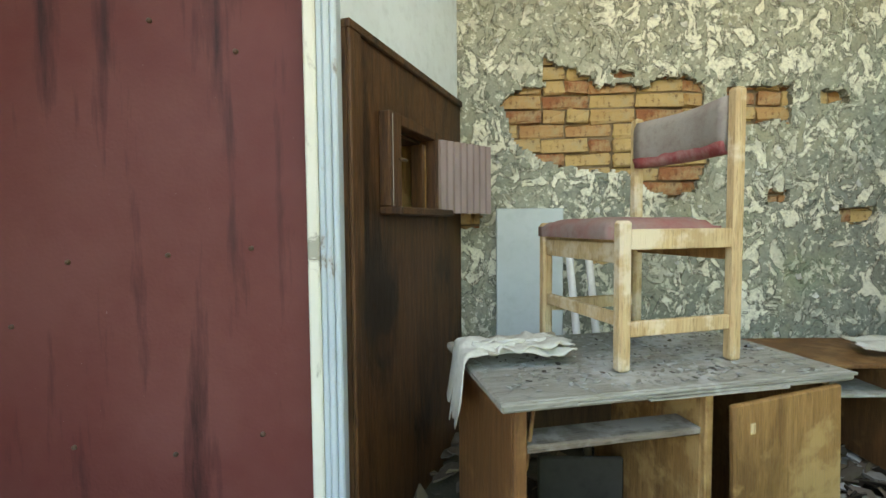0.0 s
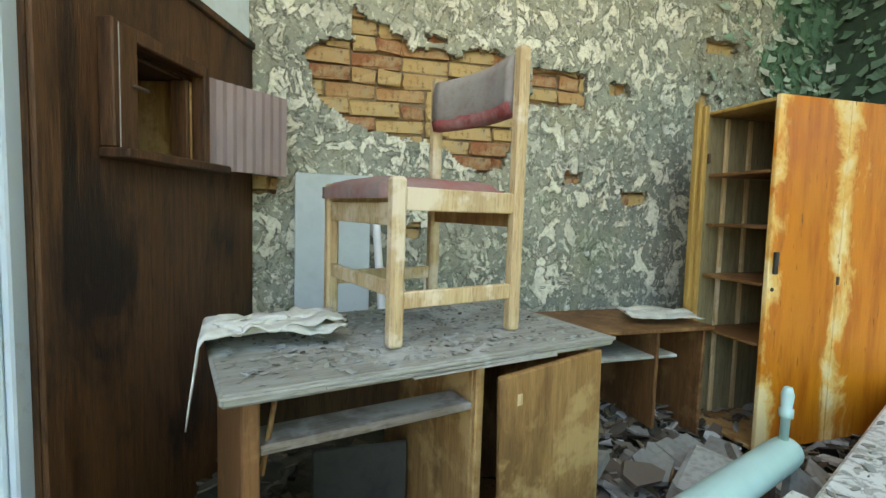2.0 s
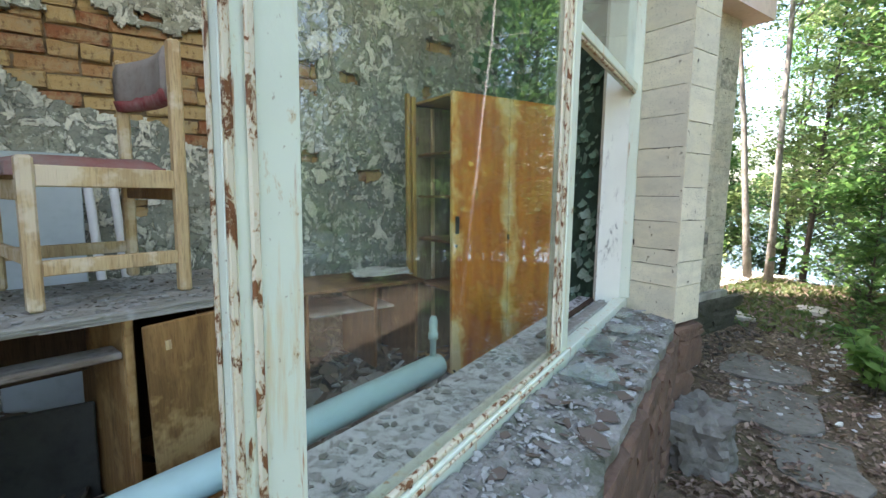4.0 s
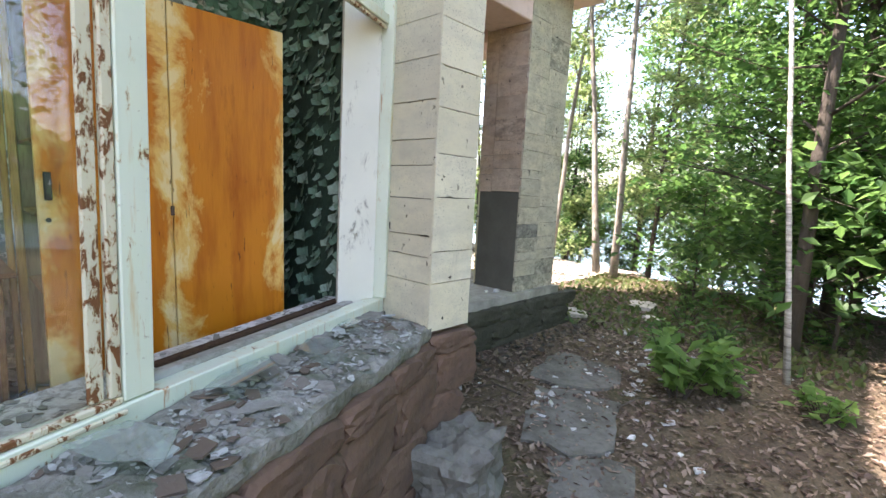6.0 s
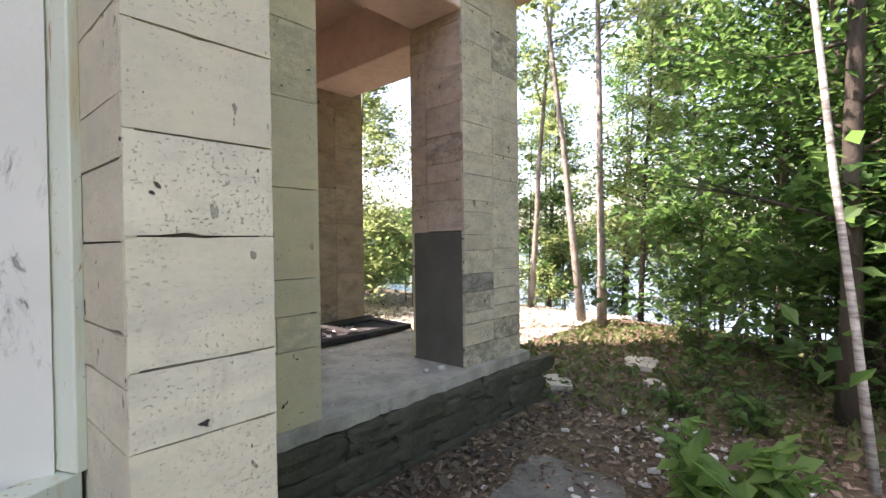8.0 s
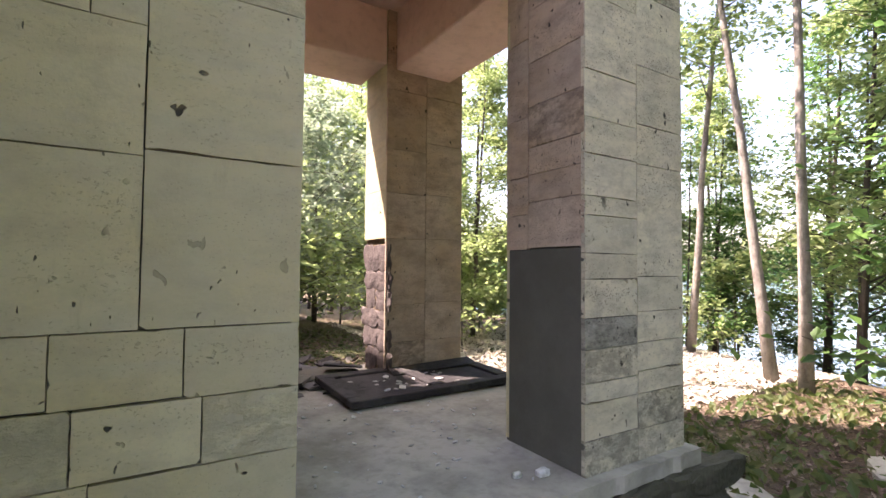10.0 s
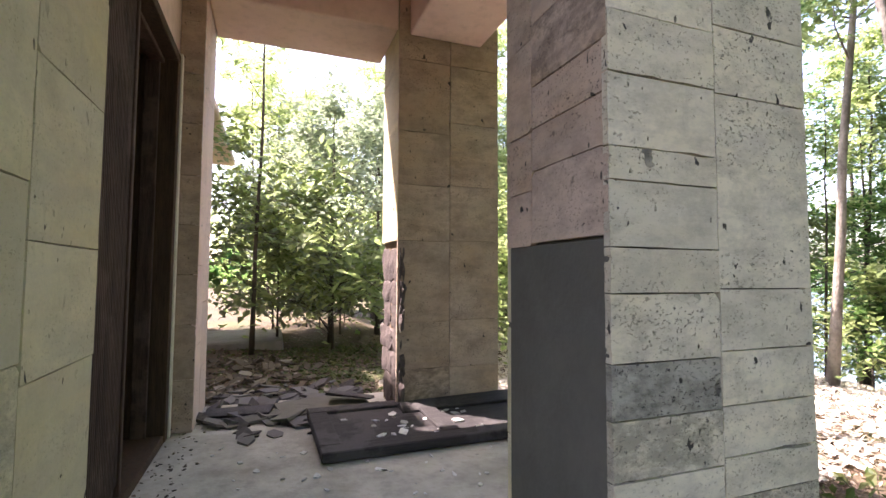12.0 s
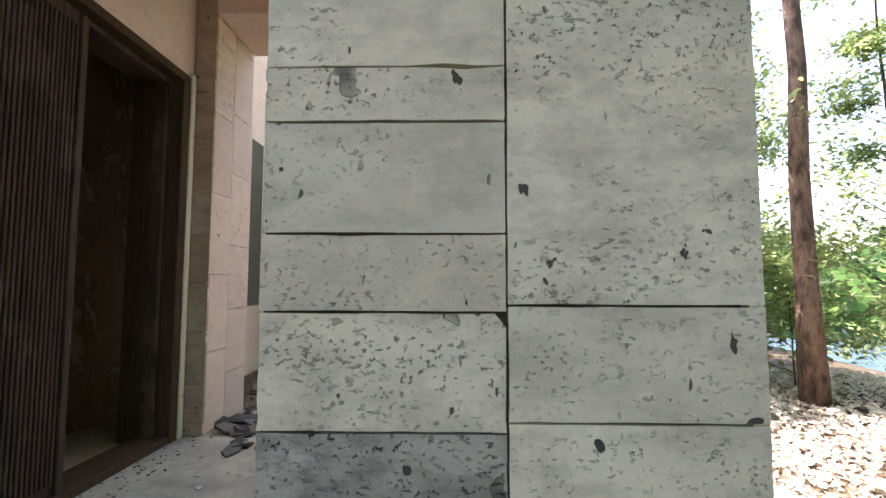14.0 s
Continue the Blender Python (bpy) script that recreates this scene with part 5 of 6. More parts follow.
def make_tree(kind, seed, height, radius, bark, leaf, first, spread, nleaf, lsize, lean=(0, 0), limbs=16):
    rng = random.Random(seed)
    bm = bmesh.new()
    steps = 9
    wob = [(rng.uniform(-1, 1), rng.uniform(-1, 1)) for _ in range(steps + 1)]
    pts, rad = [], []
    for i in range(steps + 1):
        u = i / steps
        pts.append(Vector((lean[0] * u * height + 0.05 * height * 0.15 * wob[i][0] * u, lean[1] * u * height + 0.05 * height * 0.15 * wob[i][1] * u, u * height)))
        rad.append(radius * (1.0 - 0.85 * u) + (0.25 * radius if i == 0 else 0))
    pts[0].z = -0.15
    tube(bm, pts, rad, 9)
    tips = []
    for q in range(limbs):
        u = first + (1 - first) * (q + rng.random()) / limbs
        k = min(int(u * steps), steps - 1)
        o = pts[k].lerp(pts[k + 1], u * steps - k)
        ang = rng.uniform(0, 2 * math.pi)
        ln = spread * (0.45 + 0.75 * rng.random()) * (1.15 - 0.75 * u)
        d = Vector((math.cos(ang), math.sin(ang), rng.uniform(0.05, 0.75)))
        p1 = o + d * ln * 0.45 + Vector((0, 0, 0.05 * ln))
        p2 = o + d * ln + Vector((rng.uniform(-0.2, 0.2), rng.uniform(-0.2, 0.2), rng.uniform(-0.15, 0.2))) * ln
        r0 = max(0.006, radius * 0.34 * (1.1 - u))
        tube(bm, [o, p1, p2], [r0, r0 * 0.6, 0.004], 5)
        for w in (0.35, 0.55, 0.72, 0.88, 1.0):
            tips.append((o.lerp(p1, w / 0.45) if w < 0.45 else p1.lerp(p2, (w - 0.45) / 0.55), ln))
        for _ in range(3):
            m0 = p1.lerp(p2, rng.random() * 0.7)
            m1 = m0 + Vector((rng.uniform(-1, 1), rng.uniform(-1, 1), rng.uniform(-0.4, 0.6))) * ln * 0.4
            tube(bm, [m0, m1], [r0 * 0.4, 0.003], 4)
            tips.append((m1, ln))
            tips.append((m0.lerp(m1, 0.5), ln))
    trunk = to_mesh("trunk", bm, bark, True)
    cs, ns, ss = [], [], []
    for _ in range(nleaf):
        o, ln = tips[rng.randrange(len(tips))]
        s = 0.10 + 0.10 * ln
        cs.append(o + Vector((rng.gauss(0, s), rng.gauss(0, s), rng.gauss(0, s * 0.55))))
        ns.append((rng.gauss(0, 0.55), rng.gauss(0, 0.55), 1.0))
        ss.append(lsize * rng.uniform(0.6, 1.35))
    crown = leaf_mesh("crown", cs, ns, ss, leaf)
    return trunk, crown


PROTO = {
    "tall": make_tree("tall", 1, 10.5, 0.11, DARKBARK, LEAF, 0.24, 2.6, 4400, 0.095, (0.02, 0.01), 26),
    "low": make_tree("low", 37, 10.0, 0.07, DARKBARK, LEAF, 0.16, 2.3, 6500, 0.088, (0.02, 0.03), 32),
    "tall2": make_tree("tall2", 2, 9.5, 0.085, DARKBARK, LEAF, 0.18, 2.2, 3600, 0.09, (-0.04, 0.03), 26),
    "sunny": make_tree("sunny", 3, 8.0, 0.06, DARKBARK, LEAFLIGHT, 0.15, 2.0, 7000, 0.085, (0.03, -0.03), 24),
    "sapling": make_tree("sapling", 4, 4.6, 0.03, DARKBARK, LEAF, 0.2, 1.4, 2000, 0.10, (0.03, 0.02), 20),
    "birch": make_tree("birch", 5, 8.5, 0.026, BIRCHBARK, LEAF, 0.42, 1.7, 1900, 0.085, (-0.055, 0.10), 14),
    "whitetrunk": make_tree("whitetrunk", 6, 11.0, 0.075, PALEBARK, LEAFLIGHT, 0.42, 2.3, 4500, 0.085, (0.0, 0.0), 20),
    "leaning": make_tree("leaning", 8, 10.0, 0.075, PALEBARK, LEAFLIGHT, 0.45, 1.9, 3000, 0.085, (-0.03, 0.10), 16),
    "oldbirch": make_tree("oldbirch", 31, 11.5, 0.085, OLDBIRCH, LEAFLIGHT, 0.5, 2.0, 3000, 0.085, (0.03, -0.02), 14),
    "pine": make_tree("pine", 9, 13.0, 0.145, PINEBARK, NEEDLE, 0.5, 2.0, 5000, 0.13, (-0.01, 0.0), 20),
    "spruce": make_tree("spruce", 10, 4.2, 0.05, DARKBARK, NEEDLE, 0.04, 1.9, 8000, 0.075, (0.0, 0.0), 34),
    "thin": make_tree("thin", 12, 6.5, 0.035, DARKBARK, LEAFLIGHT, 0.35, 1.2, 1500, 0.09, (0.02, 0.02), 12),
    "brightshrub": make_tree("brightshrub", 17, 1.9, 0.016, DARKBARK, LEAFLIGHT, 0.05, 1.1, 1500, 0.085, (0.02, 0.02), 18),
    "whip": make_tree("whip", 14, 2.9, 0.014, DARKBARK, LEAF, 0.55, 0.8, 70, 0.05, (-0.03, 0.05), 9),
    "shrub": make_tree("shrub", 13, 1.7, 0.016, DARKBARK, LEAF, 0.05, 1.0, 1500, 0.085, (0.02, 0.02), 18),
}
TREES = {
    "brightshrub": ("yellow-green shrub in the clearing, coloured as sunlit", "shrub"),
    "tall": ("leafy broadleaf tree with a dark trunk", "tree"), "low": ("dense broadleaf tree branching from low down", "tree"), "tall2": ("slim leafy broadleaf tree with low branches", "tree"),
    "sunny": ("broadleaf tree, its light green raised for strong sunlight", "tree"), "sapling": ("young broadleaf tree with thin stem", "tree"),
    "birch": ("slender white birch with black marks", "tree"), "whitetrunk": ("tall pale-barked tree at the clearing", "tree"),
    "leaning": ("pale-barked tree leaning over the clearing", "tree"), "oldbirch": ("stout white birch with dark scars by the clearing", "tree"), "pine": ("old pine with reddish scaly bark", "tree"),
    "spruce": ("dense young dark green spruce", "tree"), "thin": ("thin bare-stemmed young tree", "tree"), "whip": ("thin sapling with large drooping leaves", "tree"), "shrub": ("low leafy shrub in the undergrowth", "shrub"),
}


def plant(kind, x, y, turn=0.0, scale=1.0):
    label, cat = TREES[kind]
    t = thing("tree" if cat == "tree" else "shrub", label, cat, Matrix.Translation((x, y, ground_z(x, y))) @ Matrix.Rotation(turn, 4, "Z") @ Matrix.Scale(scale, 4), group="trees of the wood" if cat == "tree" else "shrubs of the wood")
    for nm, me in zip(("trunk", "crown"), PROTO[kind]):
        part(nm, me, None, t)
    return t


plant("birch", 8.02, 0.70, 0.0)
plant("tall2", 9.3, 0.85, 1.0, 0.95)
plant("whip", 6.75, -0.22, 0.0, 1.0)
plant("whitetrunk", 12.3, 4.15, 0.0, 1.0)
plant("leaning", 12.4, 4.55, 0.0, 1.0)
plant("leaning", 14.0, 6.6, 2.6, 1.0)
plant("pine", 12.03, 8.37, 0.0, 1.0)
plant("oldbirch", 10.9, 5.25, 0.0, 1.0)
plant("thin", 6.10, 9.35, 0.0, 1.0)
plant("spruce", 7.3, 10.2, 0.0, 0.95)
plant("spruce", 8.4, 11.6, 2.0, 1.1)
rw = random.Random(21)
# the dense wood beyond the path
for x, y, t, sc in ((10.4, -0.4, 0.3, 1.05), (11.3, 0.9, 1.7, 1.0), (10.9, -1.6, 2.9, 1.1), (12.2, -0.6, 4.1, 1.15), (12.6, 1.6, 5.0, 1.0), (13.4, 0.4, 0.9, 1.1), (9.9, -1.2, 2.2, 0.9), (14.4, 1.5, 3.3, 1.1), (11.8, -2.4, 5.6, 1.2)):
    plant("low", x, y, t, sc)
for i in range(24):
    x, y = rw.uniform(10.2, 18.5), rw.uniform(-3.2, 2.4)
    if y > 1.0 and x < 14.0:
        continue
    plant(rw.choice(("tall", "tall2", "tall", "sapling", "sapling")), x, y, rw.uniform(0, 6.28), rw.uniform(0.8, 1.15))
for i in range(16):
    plant("shrub", rw.uniform(9.6, 16.5), rw.uniform(-2.6, 2.6), rw.uniform(0, 6.28), rw.uniform(0.7, 1.5))
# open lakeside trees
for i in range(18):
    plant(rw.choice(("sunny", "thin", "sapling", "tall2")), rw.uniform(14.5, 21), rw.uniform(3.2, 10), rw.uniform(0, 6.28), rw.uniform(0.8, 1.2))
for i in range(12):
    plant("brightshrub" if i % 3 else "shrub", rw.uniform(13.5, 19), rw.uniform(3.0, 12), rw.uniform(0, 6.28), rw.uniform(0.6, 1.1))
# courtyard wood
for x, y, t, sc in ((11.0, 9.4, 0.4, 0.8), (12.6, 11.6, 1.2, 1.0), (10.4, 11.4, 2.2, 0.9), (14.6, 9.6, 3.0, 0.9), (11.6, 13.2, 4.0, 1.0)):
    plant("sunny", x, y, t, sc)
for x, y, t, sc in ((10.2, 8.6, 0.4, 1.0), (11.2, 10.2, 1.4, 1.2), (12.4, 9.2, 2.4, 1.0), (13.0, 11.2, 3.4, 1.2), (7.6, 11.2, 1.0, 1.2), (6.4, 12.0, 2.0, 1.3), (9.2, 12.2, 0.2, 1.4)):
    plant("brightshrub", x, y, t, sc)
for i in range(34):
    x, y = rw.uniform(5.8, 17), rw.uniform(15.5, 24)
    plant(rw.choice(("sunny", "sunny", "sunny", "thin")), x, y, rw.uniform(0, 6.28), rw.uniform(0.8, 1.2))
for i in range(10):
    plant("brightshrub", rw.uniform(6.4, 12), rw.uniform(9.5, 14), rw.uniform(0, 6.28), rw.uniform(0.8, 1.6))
# wood behind the walker
for i in range(20):
    plant(rw.choice(("tall", "tall2", "sapling")), rw.uniform(1.5, 11), rw.uniform(-13, -5.5), rw.uniform(0, 6.28), rw.uniform(0.8, 1.2))


# far woods on the other shore
def far_woods():
    rng = np.random.RandomState(3)
    n = 9000
    ang = rng.uniform(-2.3, 2.6, n)
    d = rng.uniform(38, 60, n) + np.where(np.abs(ang - 0.25) < 0.55, 95, 0)
    z = rng.uniform(-2, 9, n) * (0.55 + 0.45 * np.sin(ang * 23) * np.sin(ang * 7)) * np.where(d > 90, 1.3, 1.0)
    c = np.stack([6 + d * np.cos(ang), 2 + d * np.sin(ang), z - 1.0], 1)
    nr = rng.normal(size=(n, 3)) + np.array([0, 0, 0.8])
    me = leaf_mesh("far_woods", c, nr, rng.uniform(1.2, 2.6, n), LEAF, 1.2)
    tagged(new("far_woods", me), "hazy green woods in the distance", "woods", kind="stuff")


far_woods()


# ---- low growth and litter ----
def leafy_plant(name, label, x, y, n, spread, height, size, seed, cat="plant", mat=None):
    rng = random.Random(seed)
    t = thing(name, label, cat, Matrix.Translation((x, y, ground_z(x, y))))
    bm = bmesh.new()
    cs, ns, ss = [], [], []
    for q in range(14):
        a, r = rng.uniform(0, 6.28), spread * math.sqrt(rng.random())
        top = Vector((math.cos(a) * r, math.sin(a) * r, height * rng.uniform(0.5, 1.0)))
        tube(bm, [(top.x * 0.15, top.y * 0.15, -0.05), (top.x * 0.6, top.y * 0.6, top.z * 0.6), top], [0.006, 0.004, 0.002], 5)
        for _ in range(n // 14):
            w = rng.uniform(0.35, 1.0)
            cs.append(Vector((top.x * w, top.y * w, top.z * w)) + Vector((rng.gauss(0, 0.05), rng.gauss(0, 0.05), rng.gauss(0, 0.035))))
            ns.append((rng.gauss(0, 0.45), rng.gauss(0, 0.45), 1))
            ss.append(size * rng.uniform(0.6, 1.3))
    part("stem", bm, DARKBARK, t)["kind"] = "stuff"
    part("foliage", leaf_mesh("foliage", cs, ns, ss, mat or LEAF), None, t)


leafy_plant("bush", "low broad-leaved green bush beside the path", 6.95, 1.33, 240, 0.36, 0.62, 0.115, 1, "bush", FRESH)
leafy_plant("bush", "low broad-leaved green bush beside the path", 7.25, 1.10, 120, 0.26, 0.40, 0.105, 7, "bush", FRESH)
leafy_plant("seedling", "fresh green seedling in the leaf litter", 7.35, 0.40, 90, 0.24, 0.25, 0.08, 2, "plant", FRESH)
leafy_plant("seedling", "fresh green seedling in the leaf litter", 8.6, 1.35, 70, 0.2, 0.3, 0.08, 3)
leafy_plant("seedling", "fresh green seedling in the leaf litter", 9.6, 2.0, 80, 0.3, 0.3, 0.07, 4)
for q in range(9):
    leafy_plant("seedling", "fresh green seedling in the leaf litter", rw.uniform(8.6, 12), rw.uniform(0.2, 3.0), 70, 0.28, rw.uniform(0.2, 0.4), 0.075, 20 + q)


def litter(name, label, n, seed, region, size, mat, flat=0.25, lift=0.006):
    rng = random.Random(seed)
    cs, ns, ss = [], [], []
    while len(cs) < n:
        x, y, z = region(rng)
        cs.append((x, y, z + lift * rng.random() * 3 + lift))
        ns.append((rng.gauss(0, flat), rng.gauss(0, flat), 1))
        ss.append(size * rng.uniform(0.5, 1.4))
    me = leaf_mesh(name, cs, ns, ss, mat)
    return tagged(new(name, me), label, "litter", kind="stuff")


def front_ground(rng):
    while True:
        x = 4.2 + 9.5 * rng.random() ** 1.3
        y = rng.uniform(-1.8, 5.5)
        if x < 8.4 and y > 3.0 or x < 4.9 and y > 1.7:
            continue
        return x, y, ground_z(x, y)


def court_ground(rng):
    x, y = rng.uniform(5.1, 11), rng.uniform(5.95, 11)
    return x, y, ground_z(x, y)


# pale cover that puts the blown-out sunlight into the clearing's ground colour
litter("glare_leaves", "dry leaves in the clearing, paled to carry the sun glare", 17000, 8, lambda r: (lambda x, y: (x, y, ground_z(x, y) + 0.03))(r.uniform(8.5, 15), r.uniform(4.4, 11)), 0.062, GLAREGRASS, 0.5, 0.008)
litter("leaf_litter", "dry brown leaves over the ground", 26000, 1, front_ground, 0.036, LITTER, 0.4)
litter("court_litter", "dry leaves over the courtyard", 3000, 2, court_ground, 0.04, LITTER, 0.35)
litter("grass", "thin grass and moss among the leaves", 2600, 3, lambda r: (lambda x, y: (x, y, ground_z(x, y) + 0.02))(r.uniform(8.2, 13), r.uniform(0.2, 4.4)), 0.07, GRASS, 1.6, 0.01)

# ---- bricks laid bare in the back wall ----
def brick_mesh(seed, length):
    rng = random.Random(seed)
    bm = bmesh.new()
    vs = box(bm, -length / 2, length / 2, -0.02, 0.02, -0.0325, 0.0325, bevel=0.006)
    for v in bm.verts:
        v.co += Vector((rng.uniform(-1, 1), rng.uniform(-1, 1), rng.uniform(-1, 1))) * 0.009
    return to_mesh("brick", bm, BRICK)


BRICKS = [brick_mesh(i, 0.238) for i in range(4)] + [brick_mesh(9 + i, 0.115) for i in range(3)]


def lay_bricks():
    rng = random.Random(11)
    for row in range(42):
        z = FLOOR + 0.05 + row * 0.0775
        if z > 2.7:
            break
        x = 0.6 + (0.125 if row % 2 else 0.0)
        while x < 4.3:
            half = rng.random() < 0.25
            ln = 0.125 if half else 0.25
            cx = x + ln / 2
            if max(patch_depth(cx + dx, z + dz) for dx in (-ln / 2, 0, ln / 2) for dz in (-0.03, 0, 0.03)) > -0.01:
                ob = part("brick", BRICKS[4 + rng.randrange(3)] if half else BRICKS[rng.randrange(4)], None, BACKWALL)
                ob.matrix_basis = Matrix.Translation((cx, 3.236 + rng.uniform(-0.016, 0.012), z)) @ Matrix.Rotation(radians(rng.uniform(-1.5, 1.5)), 4, "Y")
            x += ln


lay_bricks()


# ---- loose matter ----
def chips(name, label, n, seed, region, size, mat, tilt=0.35, thick=0.18, cat="debris"):
    """Irregular flat splinters lying about, as one mesh."""
    rng = random.Random(seed)
    verts, faces = [], []
    for _ in range(n):
        x, y, z = region(rng)
        s = size * rng.uniform(0.35, 1.5)
        k = rng.randint(4, 6)
        m = Matrix.Translation((x, y, z + s * thick * 0.5)) @ Euler((rng.gauss(0, tilt), rng.gauss(0, tilt), rng.uniform(0, 6.28))).to_matrix().to_4x4()
        el = rng.uniform(0.4, 1.0)
        ring = [(math.cos(2 * math.pi * i / k) * s * rng.uniform(0.6, 1.1), math.sin(2 * math.pi * i / k) * s * el * rng.uniform(0.6, 1.1)) for i in range(k)]
        b = len(verts)
        h = s * thick * rng.uniform(0.4, 1.2)
        for zz in (-h / 2, h / 2):
            for px, py in ring:
                verts.append(tuple(m @ Vector((px, py, zz))))
        faces.append(tuple(b + k + i for i in range(k)))
        faces.append(tuple(b + i for i in reversed(range(k))))
        for i in range(k):
            j = (i + 1) % k
            faces.append((b + i, b + j, b + k + j, b + k + i))
    me = bpy.data.meshes.new(name)
    me.from_pydata(verts, [], faces)
    me.materials.append(mat)
    return tagged(new(name, me), label, cat, kind="stuff")


def mat_chip(name, a, b, c):
    k = Mat(name, a, 0.92)
    src = k.n.new("ShaderNodeNewGeometry").outputs["Random Per Island"]
    k.layer(k.ramp(src, 0.35, 0.45), b)
    k.layer(k.ramp(src, 0.72, 0.80), c)
    k.layer(k.ramp(k.noise(30, 4, 0.6), 0.45, 0.7), (0.12, 0.11, 0.09), 0.5)
    k.bump(k.noise(50, 4), 0.003)
    return k.done()


RUBBLE = mat_chip("mixed_rubble", (0.24, 0.235, 0.21), (0.13, 0.10, 0.075), (0.44, 0.46, 0.44))
DARKCHIP = mat_chip("dark_rotten_scraps", (0.085, 0.07, 0.05), (0.045, 0.04, 0.03), (0.20, 0.16, 0.10))
FLAKE = mat_chip("grey_flakes", (0.28, 0.28, 0.25), (0.38, 0.39, 0.36), (0.20, 0.195, 0.165))
WHITECHIP = mat_chip("pale_stone_chips", (0.52, 0.53, 0.50), (0.40, 0.40, 0.37), (0.66, 0.66, 0.62))
SLATE = mat_chip("broken_black_boards", (0.065, 0.058, 0.055), (0.12, 0.115, 0.11), (0.035, 0.03, 0.028))
COURTCHIP = mat_chip("mossy_dark_slates", (0.13, 0.11, 0.075), (0.075, 0.062, 0.04), (0.24, 0.215, 0.175))
PALEGREEN = mat_chip("pale_green_paint_curls", (0.36, 0.46, 0.37), (0.24, 0.36, 0.26), (0.56, 0.60, 0.52))
GREENCHIP = mat_chip("curled_green_paint", (0.19, 0.31, 0.215), (0.11, 0.20, 0.135), (0.30, 0.40, 0.31))


def room_floor(rng):
    while True:
        x, y = rng.uniform(0.7, 4.3), rng.uniform(1.25, 3.12)
        if (y - 1.139) > (x - 1.849) * 0.4245 + 0.1:
            return x, y, FLOOR + 0.12 * max(0, 0.5 - abs(y - 2.9)) * rng.random() + 0.04 * rng.random()


# leaves pale rubble out below the desk, where dark scraps imitate the shade
def open_floor(rng):
    while True:
        p = room_floor(rng)
        if p[0] > 1.95:
            return p


chips("floor_rubble", "plaster and wood rubble over the room floor", 1100, 1, open_floor, 0.055, RUBBLE, 0.4)
chips("floor_scraps", "dark rotten scraps over the room floor", 1700, 2, room_floor, 0.05, DARKCHIP, 0.5)
chips("floor_boards", "broken pale plaster pieces heaped beyond the desk", 70, 3, lambda r: (r.uniform(2.15, 3.1), r.uniform(1.75, 2.45), FLOOR + 0.12 * r.random()), 0.12, RUBBLE, 0.4, 0.2)
DM = frame_m((1.022, 1.796, FLOOR + 0.752), 14.1)
chips("desk_flakes", "grey flakes and plaster bits over the desk top", 900, 4, lambda r: tuple(DM @ Vector((r.uniform(0.0, 1.03), r.uniform(0.0, 0.57), 0.0))), 0.010, FLAKE, 0.2, 0.15)
chips("desk_litter", "dark leaf scraps over the desk top", 120, 5, lambda r: tuple(DM @ Vector((r.uniform(0.0, 1.03), r.uniform(0.05, 0.57), 0.0))), 0.007, DARKCHIP, 0.3, 0.15)


def ledge_top(rng):
    s, t = rng.uniform(0.2, 2.78), rng.uniform(-0.36, -0.06)
    p = WIN @ Vector((s, t, 0))
    return p.x, p.y, 0.655 - 0.05 * ((-t - 0.05) / 0.33) ** 2 + 0.008


chips("ledge_debris", "grey mortar crumbs and glass bits over the ledge", 1500, 6, ledge_top, 0.012, FLAKE, 0.35, 0.25)
chips("ledge_slates", "flat broken mortar pieces over the ledge", 130, 7, ledge_top, 0.045, RUBBLE, 0.14, 0.14)


def inner_sill(rng):
    p = WIN @ Vector((rng.uniform(-0.3, 2.85), rng.uniform(0.07, 0.28), 0))
    return p.x, p.y, SILL - 0.008


chips("sill_debris", "dusty crumbs on the inner sill", 260, 8, inner_sill, 0.018, FLAKE, 0.25, 0.2)
# glass shards and boards on the sill
def shard(s, t, size, turn, seed):
    rng = random.Random(seed)
    g = thing("glass_shard", "dirty broken glass shard on the ledge", "glass shard", WIN @ Matrix.Translation((s, t, 0.70)) @ Euler((radians(-14), radians(3), turn)).to_matrix().to_4x4(), group="glass shards")
    bm = bmesh.new()
    k = 5
    prism(bm, [(math.cos(2 * math.pi * i / k) * size * rng.uniform(0.6, 1.2), math.sin(2 * math.pi * i / k) * size * 0.7 * rng.uniform(0.6, 1.2)) for i in range(k)], 0, 0.004)
    part("shard", bm, SHARD, g)


for q, (s, t, size, turn) in enumerate(((1.78, -0.12, 0.16, 0.3), (2.13, -0.17, 0.13, 1.1), (1.35, -0.20, 0.12, 2.0), (2.45, -0.12, 0.09, 0.6))):
    shard(s, t, size, turn, q)
for q, (s0, s1, t, z) in enumerate(((1.60, 2.86, 0.10, 0.0), (1.70, 2.80, 0.165, 0.0), (1.58, 2.60, 0.045, 0.02))):
    pl = thing("weathered_plank", "grey weathered plank lying along the sill", "plank", group="weathered planks")
    boxpart("plank", (s0, s1, t - 0.02, t + 0.018, SILL + z - 0.008 if t > 0.06 else SILL + 0.016, SILL + z + 0.010 if t > 0.06 else SILL + 0.034), DESKTOP if q != 1 else DARKWOOD, pl, "", 0.004, WIN, 0.004)

